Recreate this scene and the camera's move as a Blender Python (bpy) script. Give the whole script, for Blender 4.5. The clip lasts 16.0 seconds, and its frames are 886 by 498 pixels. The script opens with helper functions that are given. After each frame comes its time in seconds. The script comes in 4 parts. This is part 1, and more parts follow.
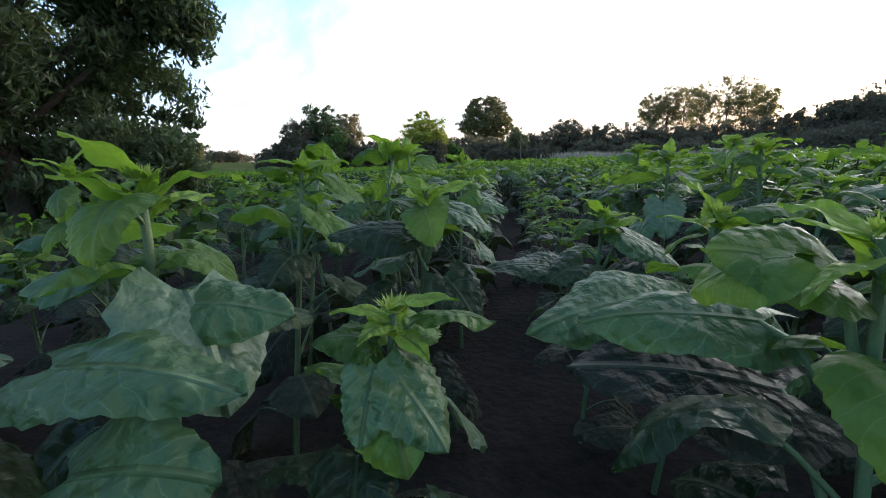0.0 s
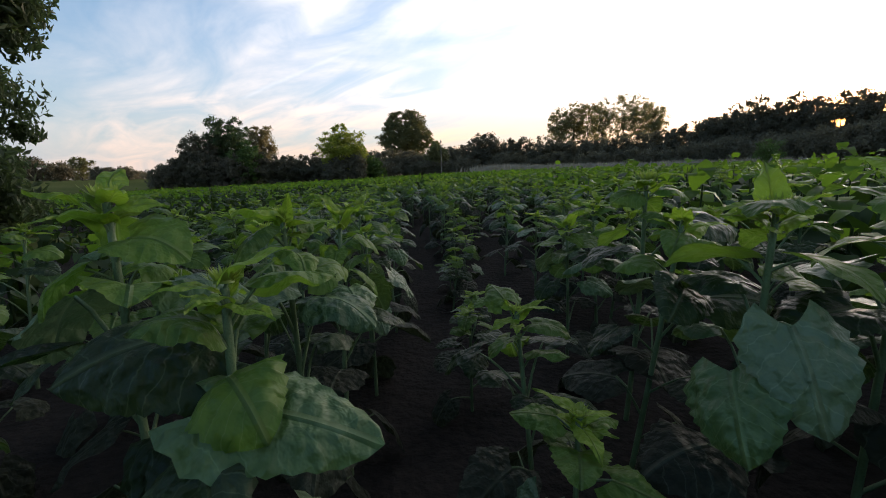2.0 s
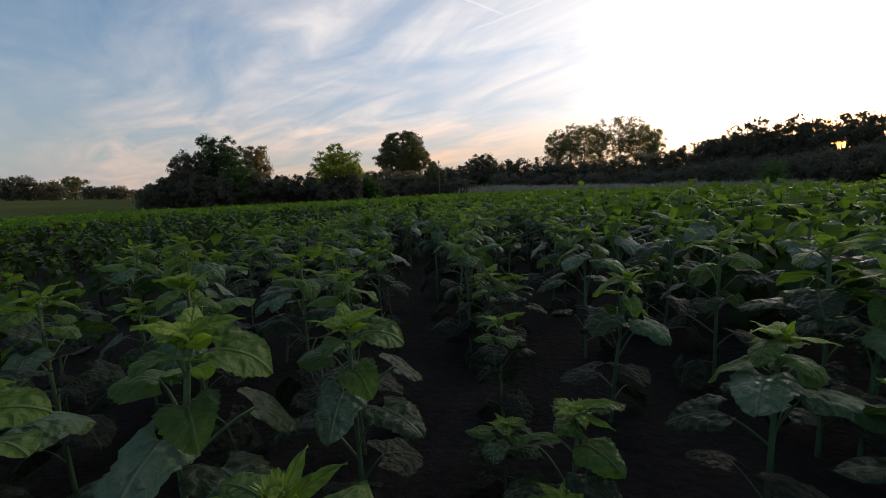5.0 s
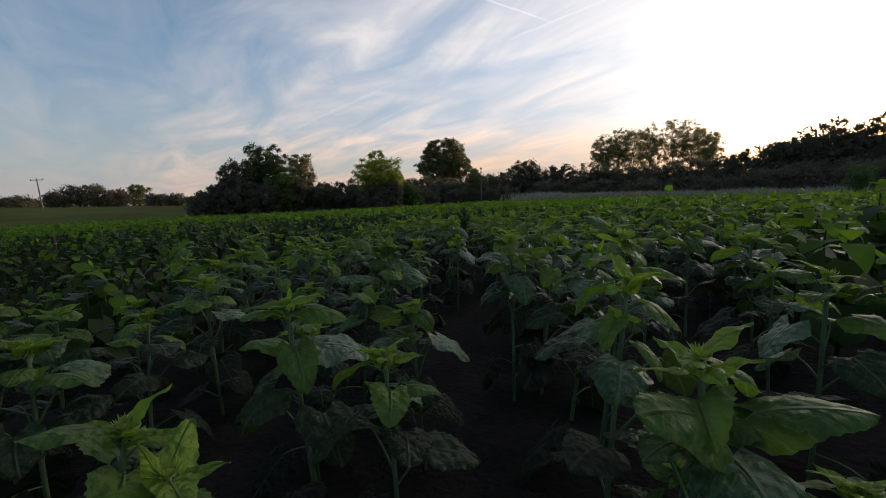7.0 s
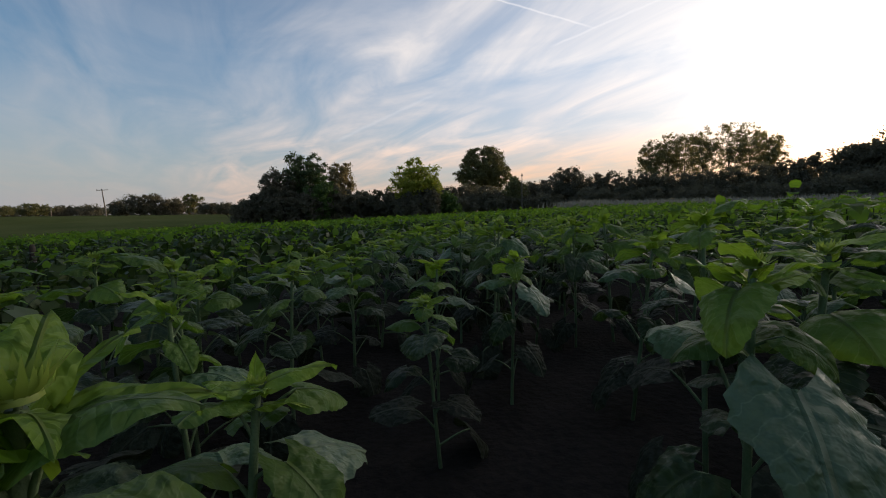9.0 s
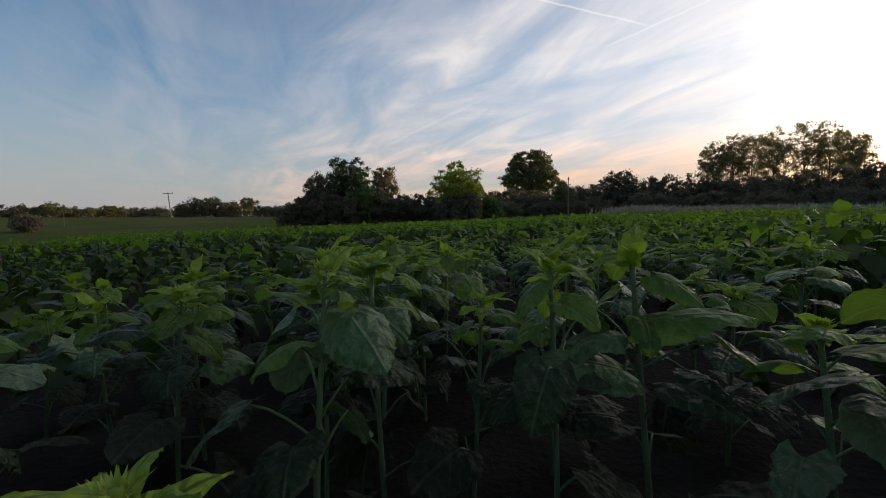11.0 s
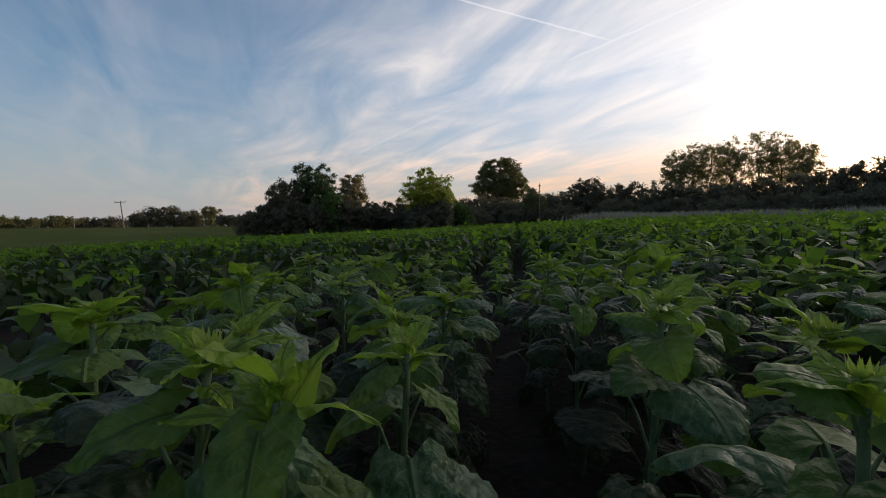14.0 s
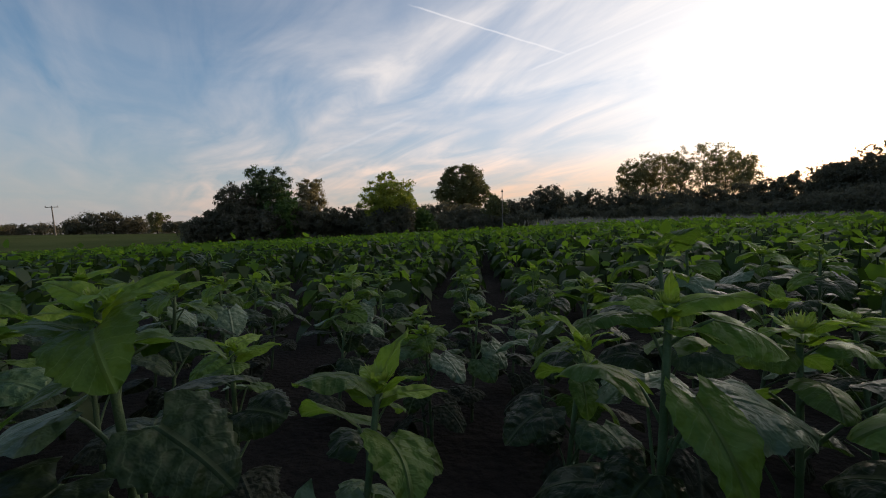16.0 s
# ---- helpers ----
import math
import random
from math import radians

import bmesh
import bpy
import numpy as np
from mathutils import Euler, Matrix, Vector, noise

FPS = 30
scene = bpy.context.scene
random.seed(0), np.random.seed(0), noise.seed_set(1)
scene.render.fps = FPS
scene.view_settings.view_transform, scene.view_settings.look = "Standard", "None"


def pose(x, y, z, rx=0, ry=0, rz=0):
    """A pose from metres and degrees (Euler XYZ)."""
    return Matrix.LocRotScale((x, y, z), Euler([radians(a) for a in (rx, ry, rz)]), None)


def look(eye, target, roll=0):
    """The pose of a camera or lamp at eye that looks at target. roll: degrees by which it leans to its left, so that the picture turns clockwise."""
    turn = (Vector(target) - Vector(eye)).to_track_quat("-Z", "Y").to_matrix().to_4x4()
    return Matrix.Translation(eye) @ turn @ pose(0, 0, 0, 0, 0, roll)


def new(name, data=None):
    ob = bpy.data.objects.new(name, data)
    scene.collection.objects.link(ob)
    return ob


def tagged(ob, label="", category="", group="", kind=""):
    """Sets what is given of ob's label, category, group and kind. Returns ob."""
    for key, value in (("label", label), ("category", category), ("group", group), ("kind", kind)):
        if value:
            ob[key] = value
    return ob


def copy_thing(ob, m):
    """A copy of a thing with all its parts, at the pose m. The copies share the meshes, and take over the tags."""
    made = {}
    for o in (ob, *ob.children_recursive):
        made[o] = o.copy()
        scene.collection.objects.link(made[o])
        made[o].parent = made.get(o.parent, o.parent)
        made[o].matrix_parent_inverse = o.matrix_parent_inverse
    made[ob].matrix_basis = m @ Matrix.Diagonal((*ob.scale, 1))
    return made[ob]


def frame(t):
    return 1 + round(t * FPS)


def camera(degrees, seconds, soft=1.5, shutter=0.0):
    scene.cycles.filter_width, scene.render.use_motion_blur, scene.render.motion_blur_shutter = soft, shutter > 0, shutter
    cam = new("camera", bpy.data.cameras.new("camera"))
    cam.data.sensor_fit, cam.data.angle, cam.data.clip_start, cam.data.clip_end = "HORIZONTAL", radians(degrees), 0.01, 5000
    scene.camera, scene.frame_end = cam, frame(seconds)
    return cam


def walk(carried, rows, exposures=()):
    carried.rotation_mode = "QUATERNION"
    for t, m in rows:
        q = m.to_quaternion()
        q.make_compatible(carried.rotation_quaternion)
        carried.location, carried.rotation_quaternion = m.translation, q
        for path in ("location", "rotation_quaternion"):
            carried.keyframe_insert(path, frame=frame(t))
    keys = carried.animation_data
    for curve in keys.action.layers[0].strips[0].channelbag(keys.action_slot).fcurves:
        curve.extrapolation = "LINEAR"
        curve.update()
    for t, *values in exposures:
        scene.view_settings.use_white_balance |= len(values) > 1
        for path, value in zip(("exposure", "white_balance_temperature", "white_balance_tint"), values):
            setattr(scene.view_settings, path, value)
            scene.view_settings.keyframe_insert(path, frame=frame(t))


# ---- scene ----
cam = camera(94.0, 16.0, soft=1.0)
EXPOSURES = [(0, 1.68, 5750, 7), (1, 1.45, 5750, 7), (1.5, 1.25, 6050, 8), (2, 0.83, 6350, 10), (3, 0.4, 6450, 10), (4, 0.25, 6450, 10), (16, 0.2, 6450, 10)]
PATH = [
    (0, (0.208, 1.691, 0.781), (-0.056, 3.63, 0.367), -0.1),
    (0.5, (0.207, 1.94, 0.78), (-0.047, 3.882, 0.379), -0.1),
    (1, (0.194, 2.236, 0.795), (0.029, 4.19, 0.403), -0.2),
    (1.5, (0.234, 2.546, 0.792), (0.203, 4.511, 0.422), -0.6),
    (2, (0.289, 2.901, 0.872), (0.38, 4.867, 0.515), -0.9),
    (2.5, (0.265, 3.191, 0.922), (0.412, 5.157, 0.585), -0.6),
    (3, (0.266, 3.436, 0.916), (0.446, 5.403, 0.605), -0.8),
    (3.5, (0.282, 3.731, 0.899), (0.46, 5.701, 0.603), -0.8),
    (4, (0.272, 4.054, 0.898), (0.426, 6.028, 0.614), -0.6),
    (6.5, (0.155, 5.9, 0.935), (0.146, 7.886, 0.7), -0.9),
    (7, (0.132, 6.374, 0.917), (0.05, 8.359, 0.692), -0.6),
    (7.5, (0.153, 6.826, 0.87), (0.015, 8.811, 0.668), -0.5),
    (8, (0.122, 7.233, 0.826), (-0.092, 9.212, 0.632), -0.4),
    (8.5, (0.07, 7.687, 0.835), (-0.189, 9.661, 0.646), -0.7),
    (9, (0.056, 8.057, 0.818), (-0.211, 10.031, 0.637), -0.6),
    (11.5, (0.509, 9.791, 0.862), (-0.082, 11.696, 0.715), -0.1),
    (12, (0.456, 10.014, 0.831), (-0.219, 11.892, 0.695), -0.1),
    (12.5, (0.367, 10.198, 0.825), (-0.309, 12.076, 0.694), -0.0),
    (13, (0.304, 10.442, 0.825), (-0.248, 12.361, 0.7), -0.3),
    (13.5, (0.249, 10.715, 0.821), (-0.16, 12.669, 0.698), -0.3),
    (14, (0.231, 10.984, 0.834), (-0.118, 12.95, 0.713), -0.5),
    (14.5, (0.221, 11.279, 0.782), (-0.079, 13.254, 0.67), -0.7),
    (15, (0.219, 11.537, 0.785), (-0.041, 13.517, 0.672), -0.7),
    (15.5, (0.181, 11.884, 0.763), (-0.048, 13.868, 0.654), -0.9),
    (16, (0.135, 12.212, 0.763), (-0.036, 14.203, 0.672), -0.6),
]
walk(cam, [(t, look(eye, target, roll)) for t, eye, target, roll in PATH], EXPOSURES)

# ------------------------------------------------------------------ light
SUN_AZ, SUN_EL = 46.0, 5.2
sun_dir = Vector((math.sin(radians(SUN_AZ)) * math.cos(radians(SUN_EL)), math.cos(radians(SUN_AZ)) * math.cos(radians(SUN_EL)), math.sin(radians(SUN_EL))))


def node(nt, kind, **values):
    n = nt.nodes.new(kind)
    for key, value in values.items():
        if key in n.inputs:
            n.inputs[key].default_value = value
    return n


def math_node(nt, op, a, b=None, clamp=False):
    n = nt.nodes.new("ShaderNodeMath")
    n.operation, n.use_clamp = op, clamp
    for i, v in enumerate((a, b)):
        if v is None:
            continue
        if isinstance(v, (int, float)):
            n.inputs[i].default_value = v
        else:
            nt.links.new(v, n.inputs[i])
    return n.outputs[0]


def mix_color(nt, fac, a, b, blend="MIX"):
    n = nt.nodes.new("ShaderNodeMix")
    n.data_type, n.blend_type = "RGBA", blend
    for i, v in ((0, fac), (6, a), (7, b)):
        if isinstance(v, (int, float)):
            n.inputs[i].default_value = v
        elif isinstance(v, tuple):
            n.inputs[i].default_value = (*v, 1) if len(v) == 3 else v
        else:
            nt.links.new(v, n.inputs[i])
    return n.outputs[2]


def ramp(nt, fac, stops):
    n = nt.nodes.new("ShaderNodeValToRGB")
    nt.links.new(fac, n.inputs[0])
    while len(n.color_ramp.elements) < len(stops):
        n.color_ramp.elements.new(0.5)
    for e, (p, c) in zip(n.color_ramp.elements, stops):
        e.position, e.color = p, ((c, c, c, 1) if isinstance(c, (int, float)) else (*c, 1))
    return n.outputs[0]


def vec_node(nt, op, a, b=None):
    n = nt.nodes.new("ShaderNodeVectorMath")
    n.operation = op
    for i, v in enumerate((a, b)):
        if v is None:
            continue
        if isinstance(v, (tuple, list, Vector)):
            n.inputs[i].default_value = tuple(v)
        else:
            nt.links.new(v, n.inputs[i])
    return n


def make_world():
    world = bpy.data.worlds.new("sky")
    world.use_nodes = True
    nt = world.node_tree
    nt.nodes.clear()
    out, bg = nt.nodes.new("ShaderNodeOutputWorld"), nt.nodes.new("ShaderNodeBackground")
    sky = nt.nodes.new("ShaderNodeTexSky")
    sky.sky_type, sky.sun_disc = "NISHITA", False
    sky.sun_elevation, sky.sun_rotation = radians(SUN_EL), radians(SUN_AZ)
    sky.air_density, sky.dust_density, sky.ozone_density = 1.0, 0.4, 3.0
    co = nt.nodes.new("ShaderNodeTexCoord").outputs["Generated"]
    sep = nt.nodes.new("ShaderNodeSeparateXYZ")
    nt.links.new(co, sep.inputs[0])
    up = math_node(nt, "MAXIMUM", sep.outputs[2], 0.03)
    # the cirrus layer lies on a plane high above: x/z, y/z
    flat = nt.nodes.new("ShaderNodeCombineXYZ")
    soft_up = math_node(nt, "ADD", up, 0.12)
    nt.links.new(math_node(nt, "DIVIDE", sep.outputs[0], soft_up), flat.inputs[0])
    nt.links.new(math_node(nt, "DIVIDE", sep.outputs[1], soft_up), flat.inputs[1])

    def cloud(angle, scale, stretch, detail, lo, hi, distort):
        mp = nt.nodes.new("ShaderNodeMapping")
        mp.vector_type = "TEXTURE"
        mp.inputs["Rotation"].default_value = (0, 0, radians(angle))
        mp.inputs["Scale"].default_value = (1 / scale, 1 / (scale * stretch), 1)
        nt.links.new(flat.outputs[0], mp.inputs["Vector"])
        tex = node(nt, "ShaderNodeTexNoise", Scale=1.0, Detail=detail, Roughness=0.55, Distortion=distort)
        nt.links.new(mp.outputs[0], tex.inputs["Vector"])
        return ramp(nt, tex.outputs[0], [(lo, 0.0), (hi, 1.0)])

    streak = cloud(CIRRUS_TURN - 4, 2.6, 0.34, 10, 0.33, 0.70, 1.0)
    broad = cloud(CIRRUS_TURN + 6, 0.9, 0.5, 6, 0.28, 0.53, 0.9)
    amount = math_node(nt, "MULTIPLY", math_node(nt, "ADD", math_node(nt, "MULTIPLY", streak, 0.95), 0.16), broad)
    # the bank of cirrus ends along a line; beyond it the sky is mostly clear
    across = vec_node(nt, "DOT_PRODUCT", flat.outputs[0], (0.695, 0.719, 0.0)).outputs["Value"]
    bank = math_node(nt, "DIVIDE", math_node(nt, "SUBTRACT", across, 0.37), 0.8, clamp=True)
    amount = math_node(nt, "MULTIPLY", amount, math_node(nt, "ADD", math_node(nt, "MULTIPLY", bank, 0.72), 0.28))
    dot = vec_node(nt, "DOT_PRODUCT", co, sun_dir).outputs["Value"]
    toward = math_node(nt, "MAXIMUM", dot, 0.0)
    wide = math_node(nt, "POWER", toward, 1.75)
    tight = math_node(nt, "POWER", toward, 14.0)
    veil = math_node(nt, "ADD", math_node(nt, "MULTIPLY", wide, 0.95), math_node(nt, "MULTIPLY", tight, 0.5), clamp=True)
    amount = math_node(nt, "SUBTRACT", 1.0, math_node(nt, "MULTIPLY", math_node(nt, "SUBTRACT", 1.0, amount), math_node(nt, "SUBTRACT", 1.0, math_node(nt, "MULTIPLY", veil, 0.52))))
    low = math_node(nt, "SUBTRACT", 1.0, math_node(nt, "MULTIPLY", up, 3.2), clamp=True)
    # cirrus is lit pinkish low down and near white towards the sun
    lit = mix_color(nt, low, (0.84, 0.785, 0.765), (0.93, 0.71, 0.59))
    lit = mix_color(nt, tight, lit, (1.0, 0.90, 0.74))
    ember = math_node(nt, "SUBTRACT", 1.0, math_node(nt, "MULTIPLY", up, 5.6), clamp=True)
    lit = mix_color(nt, math_node(nt, "MULTIPLY", math_node(nt, "MULTIPLY", wide, ember), 1.7, clamp=True), lit, (1.0, 0.60, 0.34))
    lit = mix_color(nt, math_node(nt, "MULTIPLY", math_node(nt, "MULTIPLY", math_node(nt, "POWER", toward, 110.0), ember), 1.8, clamp=True), lit, (1.0, 0.33, 0.06))
    glare = math_node(nt, "MULTIPLY", tight, math_node(nt, "SUBTRACT", 1.0, math_node(nt, "MULTIPLY", ember, 0.8)))
    # thin cloud before the low sun shines far brighter than the rest
    aureole = math_node(nt, "MULTIPLY", math_node(nt, "POWER", toward, 60.0), math_node(nt, "SUBTRACT", 1.0, ember))
    away = math_node(nt, "ADD", 1.0, math_node(nt, "MULTIPLY", math_node(nt, "MINIMUM", dot, 0.0), 0.95))
    gain = math_node(nt, "ADD", math_node(nt, "MULTIPLY", away, 0.80), math_node(nt, "ADD", math_node(nt, "MULTIPLY", wide, 0.32), math_node(nt, "ADD", math_node(nt, "MULTIPLY", glare, 0.8), math_node(nt, "MULTIPLY", aureole, 14.0))))
    gain = math_node(nt, "MULTIPLY", gain, math_node(nt, "SUBTRACT", 1.0, math_node(nt, "MULTIPLY", ember, 0.3)))
    lit = vec_node(nt, "SCALE", lit)
    nt.links.new(gain, lit.inputs["Scale"])
    clear = vec_node(nt, "SCALE", sky.outputs[0])
    clear.inputs["Scale"].default_value = SKY_SCALE
    soft_blue = mix_color(nt, 0.10, clear.outputs[0], (0.26, 0.30, 0.33))
    hazy = mix_color(nt, math_node(nt, "MULTIPLY", math_node(nt, "POWER", low, 1.3), 0.93), soft_blue, (0.335, 0.338, 0.378))
    final = mix_color(nt, math_node(nt, "MULTIPLY", amount, math_node(nt, "ADD", 0.25, math_node(nt, "MULTIPLY", away, 0.75))), hazy, lit.outputs[0])
    # two crossing vapour trails and one older, frayed one
    for (a1, e1), (a2, e2), width, level in TRAILS:
        d1, d2 = (Vector((math.sin(radians(a)) * math.cos(radians(e)), math.cos(radians(a)) * math.cos(radians(e)), math.sin(radians(e)))) for a, e in ((a1, e1), (a2, e2)))
        nrm, mid = d1.cross(d2).normalized(), (d1 + d2).normalized()
        half = math.cos(d1.angle(d2) / 2)
        tex = node(nt, "ShaderNodeTexNoise", Scale=28.0, Detail=4.0)
        nt.links.new(co, tex.inputs["Vector"])
        off = math_node(nt, "ABSOLUTE", math_node(nt, "ADD", vec_node(nt, "DOT_PRODUCT", co, nrm).outputs["Value"], math_node(nt, "MULTIPLY", math_node(nt, "SUBTRACT", tex.outputs[0], 0.5), width * 1.6)))
        line = math_node(nt, "SUBTRACT", 1.0, math_node(nt, "DIVIDE", off, width), clamp=True)
        along = vec_node(nt, "DOT_PRODUCT", co, mid).outputs["Value"]
        ends = math_node(nt, "MULTIPLY", math_node(nt, "SUBTRACT", along, half), 1.0 / max(1e-4, (1 - half) * 0.4), clamp=True)
        final = mix_color(nt, math_node(nt, "MULTIPLY", math_node(nt, "MULTIPLY", line, ends), level), final, (0.98, 0.93, 0.92))
    nt.links.new(final, bg.inputs[0])
    bg.inputs[1].default_value = SKY_STRENGTH
    nt.links.new(bg.outputs[0], out.inputs[0])
    scene.world = world


CIRRUS_TURN = 46.0
SKY_SCALE, SKY_STRENGTH = 0.212, 1.0
TRAILS = [((-9.4, 28.0), (12.4, 21.4), 0.0026, 0.42), ((6.0, 20.0), (27.0, 24.6), 0.0034, 0.30), ((-22.5, 9.0), (-7.5, 15.8), 0.005, 0.12)]
make_world()
sun = new("sun", bpy.data.lights.new("sun", "SUN"))
sun.data.energy, sun.data.angle, sun.data.color = 2.0, radians(0.5), (1.0, 0.72, 0.45)
sun.matrix_world = look(sun_dir * 200, (0, 0, 0))


# ------------------------------------------------------------------ materials
def material(name):
    m = bpy.data.materials.new(name)
    m.use_nodes = True
    nt = m.node_tree
    nt.nodes.clear()
    return m, nt, nt.nodes.new("ShaderNodeOutputMaterial")


def blade_material(name, dark, light, vein, thin, thru, rough, random_by="object", veins=True, spec=0.5, spread=1.0):
    """Leaf tissue: a glossy skin over a pigment that also lets light through."""
    m, nt, out = material(name)
    if random_by == "object":
        rnd = nt.nodes.new("ShaderNodeObjectInfo").outputs["Random"]
    else:
        rnd = nt.nodes.new("ShaderNodeNewGeometry").outputs["Random Per Island"]
    co = nt.nodes.new("ShaderNodeTexCoord")
    tex = node(nt, "ShaderNodeTexNoise", Scale=14.0 if veins else 1.3, Detail=4.0)
    nt.links.new(co.outputs["Object"], tex.inputs["Vector"])
    base = mix_color(nt, math_node(nt, "POWER", rnd, spread), dark, light)
    base = mix_color(nt, math_node(nt, "MULTIPLY", tex.outputs[0], 0.6), base, tuple(0.5 * a + 0.5 * b for a, b in zip(dark, light)))
    height = None
    if veins:
        sep = nt.nodes.new("ShaderNodeSeparateXYZ")
        nt.links.new(co.outputs["UV"], sep.inputs[0])
        side = math_node(nt, "ABSOLUTE", math_node(nt, "SUBTRACT", sep.outputs[1], 0.5))
        mid = math_node(nt, "SUBTRACT", 1.0, math_node(nt, "MULTIPLY", side, 26.0), clamp=True)
        wob = math_node(nt, "MULTIPLY", tex.outputs[0], 2.2)
        phase = math_node(nt, "ADD", math_node(nt, "MULTIPLY", math_node(nt, "SUBTRACT", sep.outputs[0], math_node(nt, "MULTIPLY", side, 0.9)), 5.0), wob)
        tri = math_node(nt, "ABSOLUTE", math_node(nt, "SUBTRACT", math_node(nt, "FRACT", phase), 0.5))
        fine = math_node(nt, "SUBTRACT", 1.0, math_node(nt, "MULTIPLY", tri, 17.0), clamp=True)
        mask = math_node(nt, "MAXIMUM", mid, math_node(nt, "MULTIPLY", fine, 0.6))
        patch = node(nt, "ShaderNodeTexNoise", Scale=30.0, Detail=3.0, Distortion=0.25)
        nt.links.new(co.outputs["Object"], patch.inputs["Vector"])
        pale = math_node(nt, "MULTIPLY", ramp(nt, patch.outputs[0], [(0.5, 0.0), (0.72, 1.0)]), math_node(nt, "MULTIPLY", rnd, 0.45))
        base = mix_color(nt, pale, base, vein)
        base = mix_color(nt, math_node(nt, "MULTIPLY", mask, 0.7), base, vein)
        vor = node(nt, "ShaderNodeTexVoronoi", Scale=46.0)
        vor.feature = "SMOOTH_F1"
        nt.links.new(co.outputs["Object"], vor.inputs["Vector"])
        puff = math_node(nt, "ADD", math_node(nt, "MULTIPLY", tri, 0.16), math_node(nt, "ADD", math_node(nt, "MULTIPLY", vor.outputs["Distance"], -0.6), math_node(nt, "MULTIPLY", patch.outputs[0], 0.75)))
        height = math_node(nt, "SUBTRACT", puff, math_node(nt, "MULTIPLY", mid, 0.3))
    skin = node(nt, "ShaderNodeBsdfPrincipled", Roughness=rough)
    skin.inputs["Specular IOR Level"].default_value = spec
    nt.links.new(base, skin.inputs["Base Color"])
    if height is not None:
        bump = node(nt, "ShaderNodeBump", Strength=1.0, Distance=0.02)
        nt.links.new(height, bump.inputs["Height"])
        nt.links.new(bump.outputs[0], skin.inputs["Normal"])
        nt.links.new(math_node(nt, "ADD", rough - 0.08, math_node(nt, "MULTIPLY", tex.outputs[0], 0.25)), skin.inputs["Roughness"])
    through_light = nt.nodes.new("ShaderNodeBsdfTranslucent")
    nt.links.new(mix_color(nt, 0.5, base, thin), through_light.inputs[0])
    mix = node(nt, "ShaderNodeMixShader", Fac=thru)
    nt.links.new(skin.outputs[0], mix.inputs[1])
    nt.links.new(through_light.outputs[0], mix.inputs[2])
    nt.links.new(mix.outputs[0], out.inputs[0])
    return m


def plain_material(name, dark, light, rough, scale, bump=0.0, bump_scale=None, spec=0.3, random=0.0):
    m, nt, out = material(name)
    co = nt.nodes.new("ShaderNodeTexCoord").outputs["Object"]
    big = node(nt, "ShaderNodeTexNoise", Scale=scale, Detail=6.0, Roughness=0.6)
    small = node(nt, "ShaderNodeTexNoise", Scale=(bump_scale or scale * 12), Detail=5.0)
    for t in (big, small):
        nt.links.new(co, t.inputs["Vector"])
    fac = math_node(nt, "ADD", math_node(nt, "MULTIPLY", big.outputs[0], 0.7), math_node(nt, "MULTIPLY", small.outputs[0], 0.35))
    base = mix_color(nt, ramp(nt, fac, [(0.35, 0.0), (0.75, 1.0)]), dark, light)
    b = node(nt, "ShaderNodeBsdfPrincipled", Roughness=rough)
    b.inputs["Specular IOR Level"].default_value = spec
    nt.links.new(base, b.inputs["Base Color"])
    if bump:
        bp = node(nt, "ShaderNodeBump", Strength=bump, Distance=0.03)
        nt.links.new(small.outputs[0], bp.inputs["Height"])
        nt.links.new(bp.outputs[0], b.inputs["Normal"])
    nt.links.new(b.outputs[0], out.inputs[0])
    return m


# leaf colours also hold the canopy's light and shade: bright crown, dark lower leaves
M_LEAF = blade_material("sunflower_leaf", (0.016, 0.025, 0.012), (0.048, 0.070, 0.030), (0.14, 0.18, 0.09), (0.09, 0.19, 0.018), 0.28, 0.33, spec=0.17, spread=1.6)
M_SHADED_LEAF = blade_material("shaded_sunflower_leaf", (0.019, 0.021, 0.014), (0.050, 0.054, 0.033), (0.11, 0.12, 0.08), (0.06, 0.085, 0.018), 0.16, 0.46, spec=0.10, spread=1.8)
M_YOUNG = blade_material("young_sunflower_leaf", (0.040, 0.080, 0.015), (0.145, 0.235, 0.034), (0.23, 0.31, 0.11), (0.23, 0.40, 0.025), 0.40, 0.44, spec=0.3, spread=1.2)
# a paler green, with the sky's sheen on leaves put into both colours
M_PALE = blade_material("pale_sunflower_leaf", (0.042, 0.082, 0.026), (0.098, 0.158, 0.052), (0.22, 0.31, 0.14), (0.12, 0.25, 0.03), 0.26, 0.40, spec=0.42)
M_PALE_SHEEN = blade_material("sheen_sunflower_leaf", (0.075, 0.115, 0.055), (0.140, 0.195, 0.095), (0.25, 0.31, 0.18), (0.12, 0.22, 0.04), 0.22, 0.40, spec=0.5)
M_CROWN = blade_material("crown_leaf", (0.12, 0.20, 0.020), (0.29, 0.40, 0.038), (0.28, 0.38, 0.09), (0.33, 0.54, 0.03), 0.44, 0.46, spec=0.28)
M_BRACT = blade_material("flower_bud_bract", (0.17, 0.24, 0.045), (0.32, 0.40, 0.07), (0.3, 0.4, 0.1), (0.4, 0.5, 0.05), 0.4, 0.5, veins=False)
M_STEM = plain_material("hairy_stem", (0.080, 0.120, 0.050), (0.165, 0.215, 0.100), 0.55, 9.0, 0.18, 260.0)
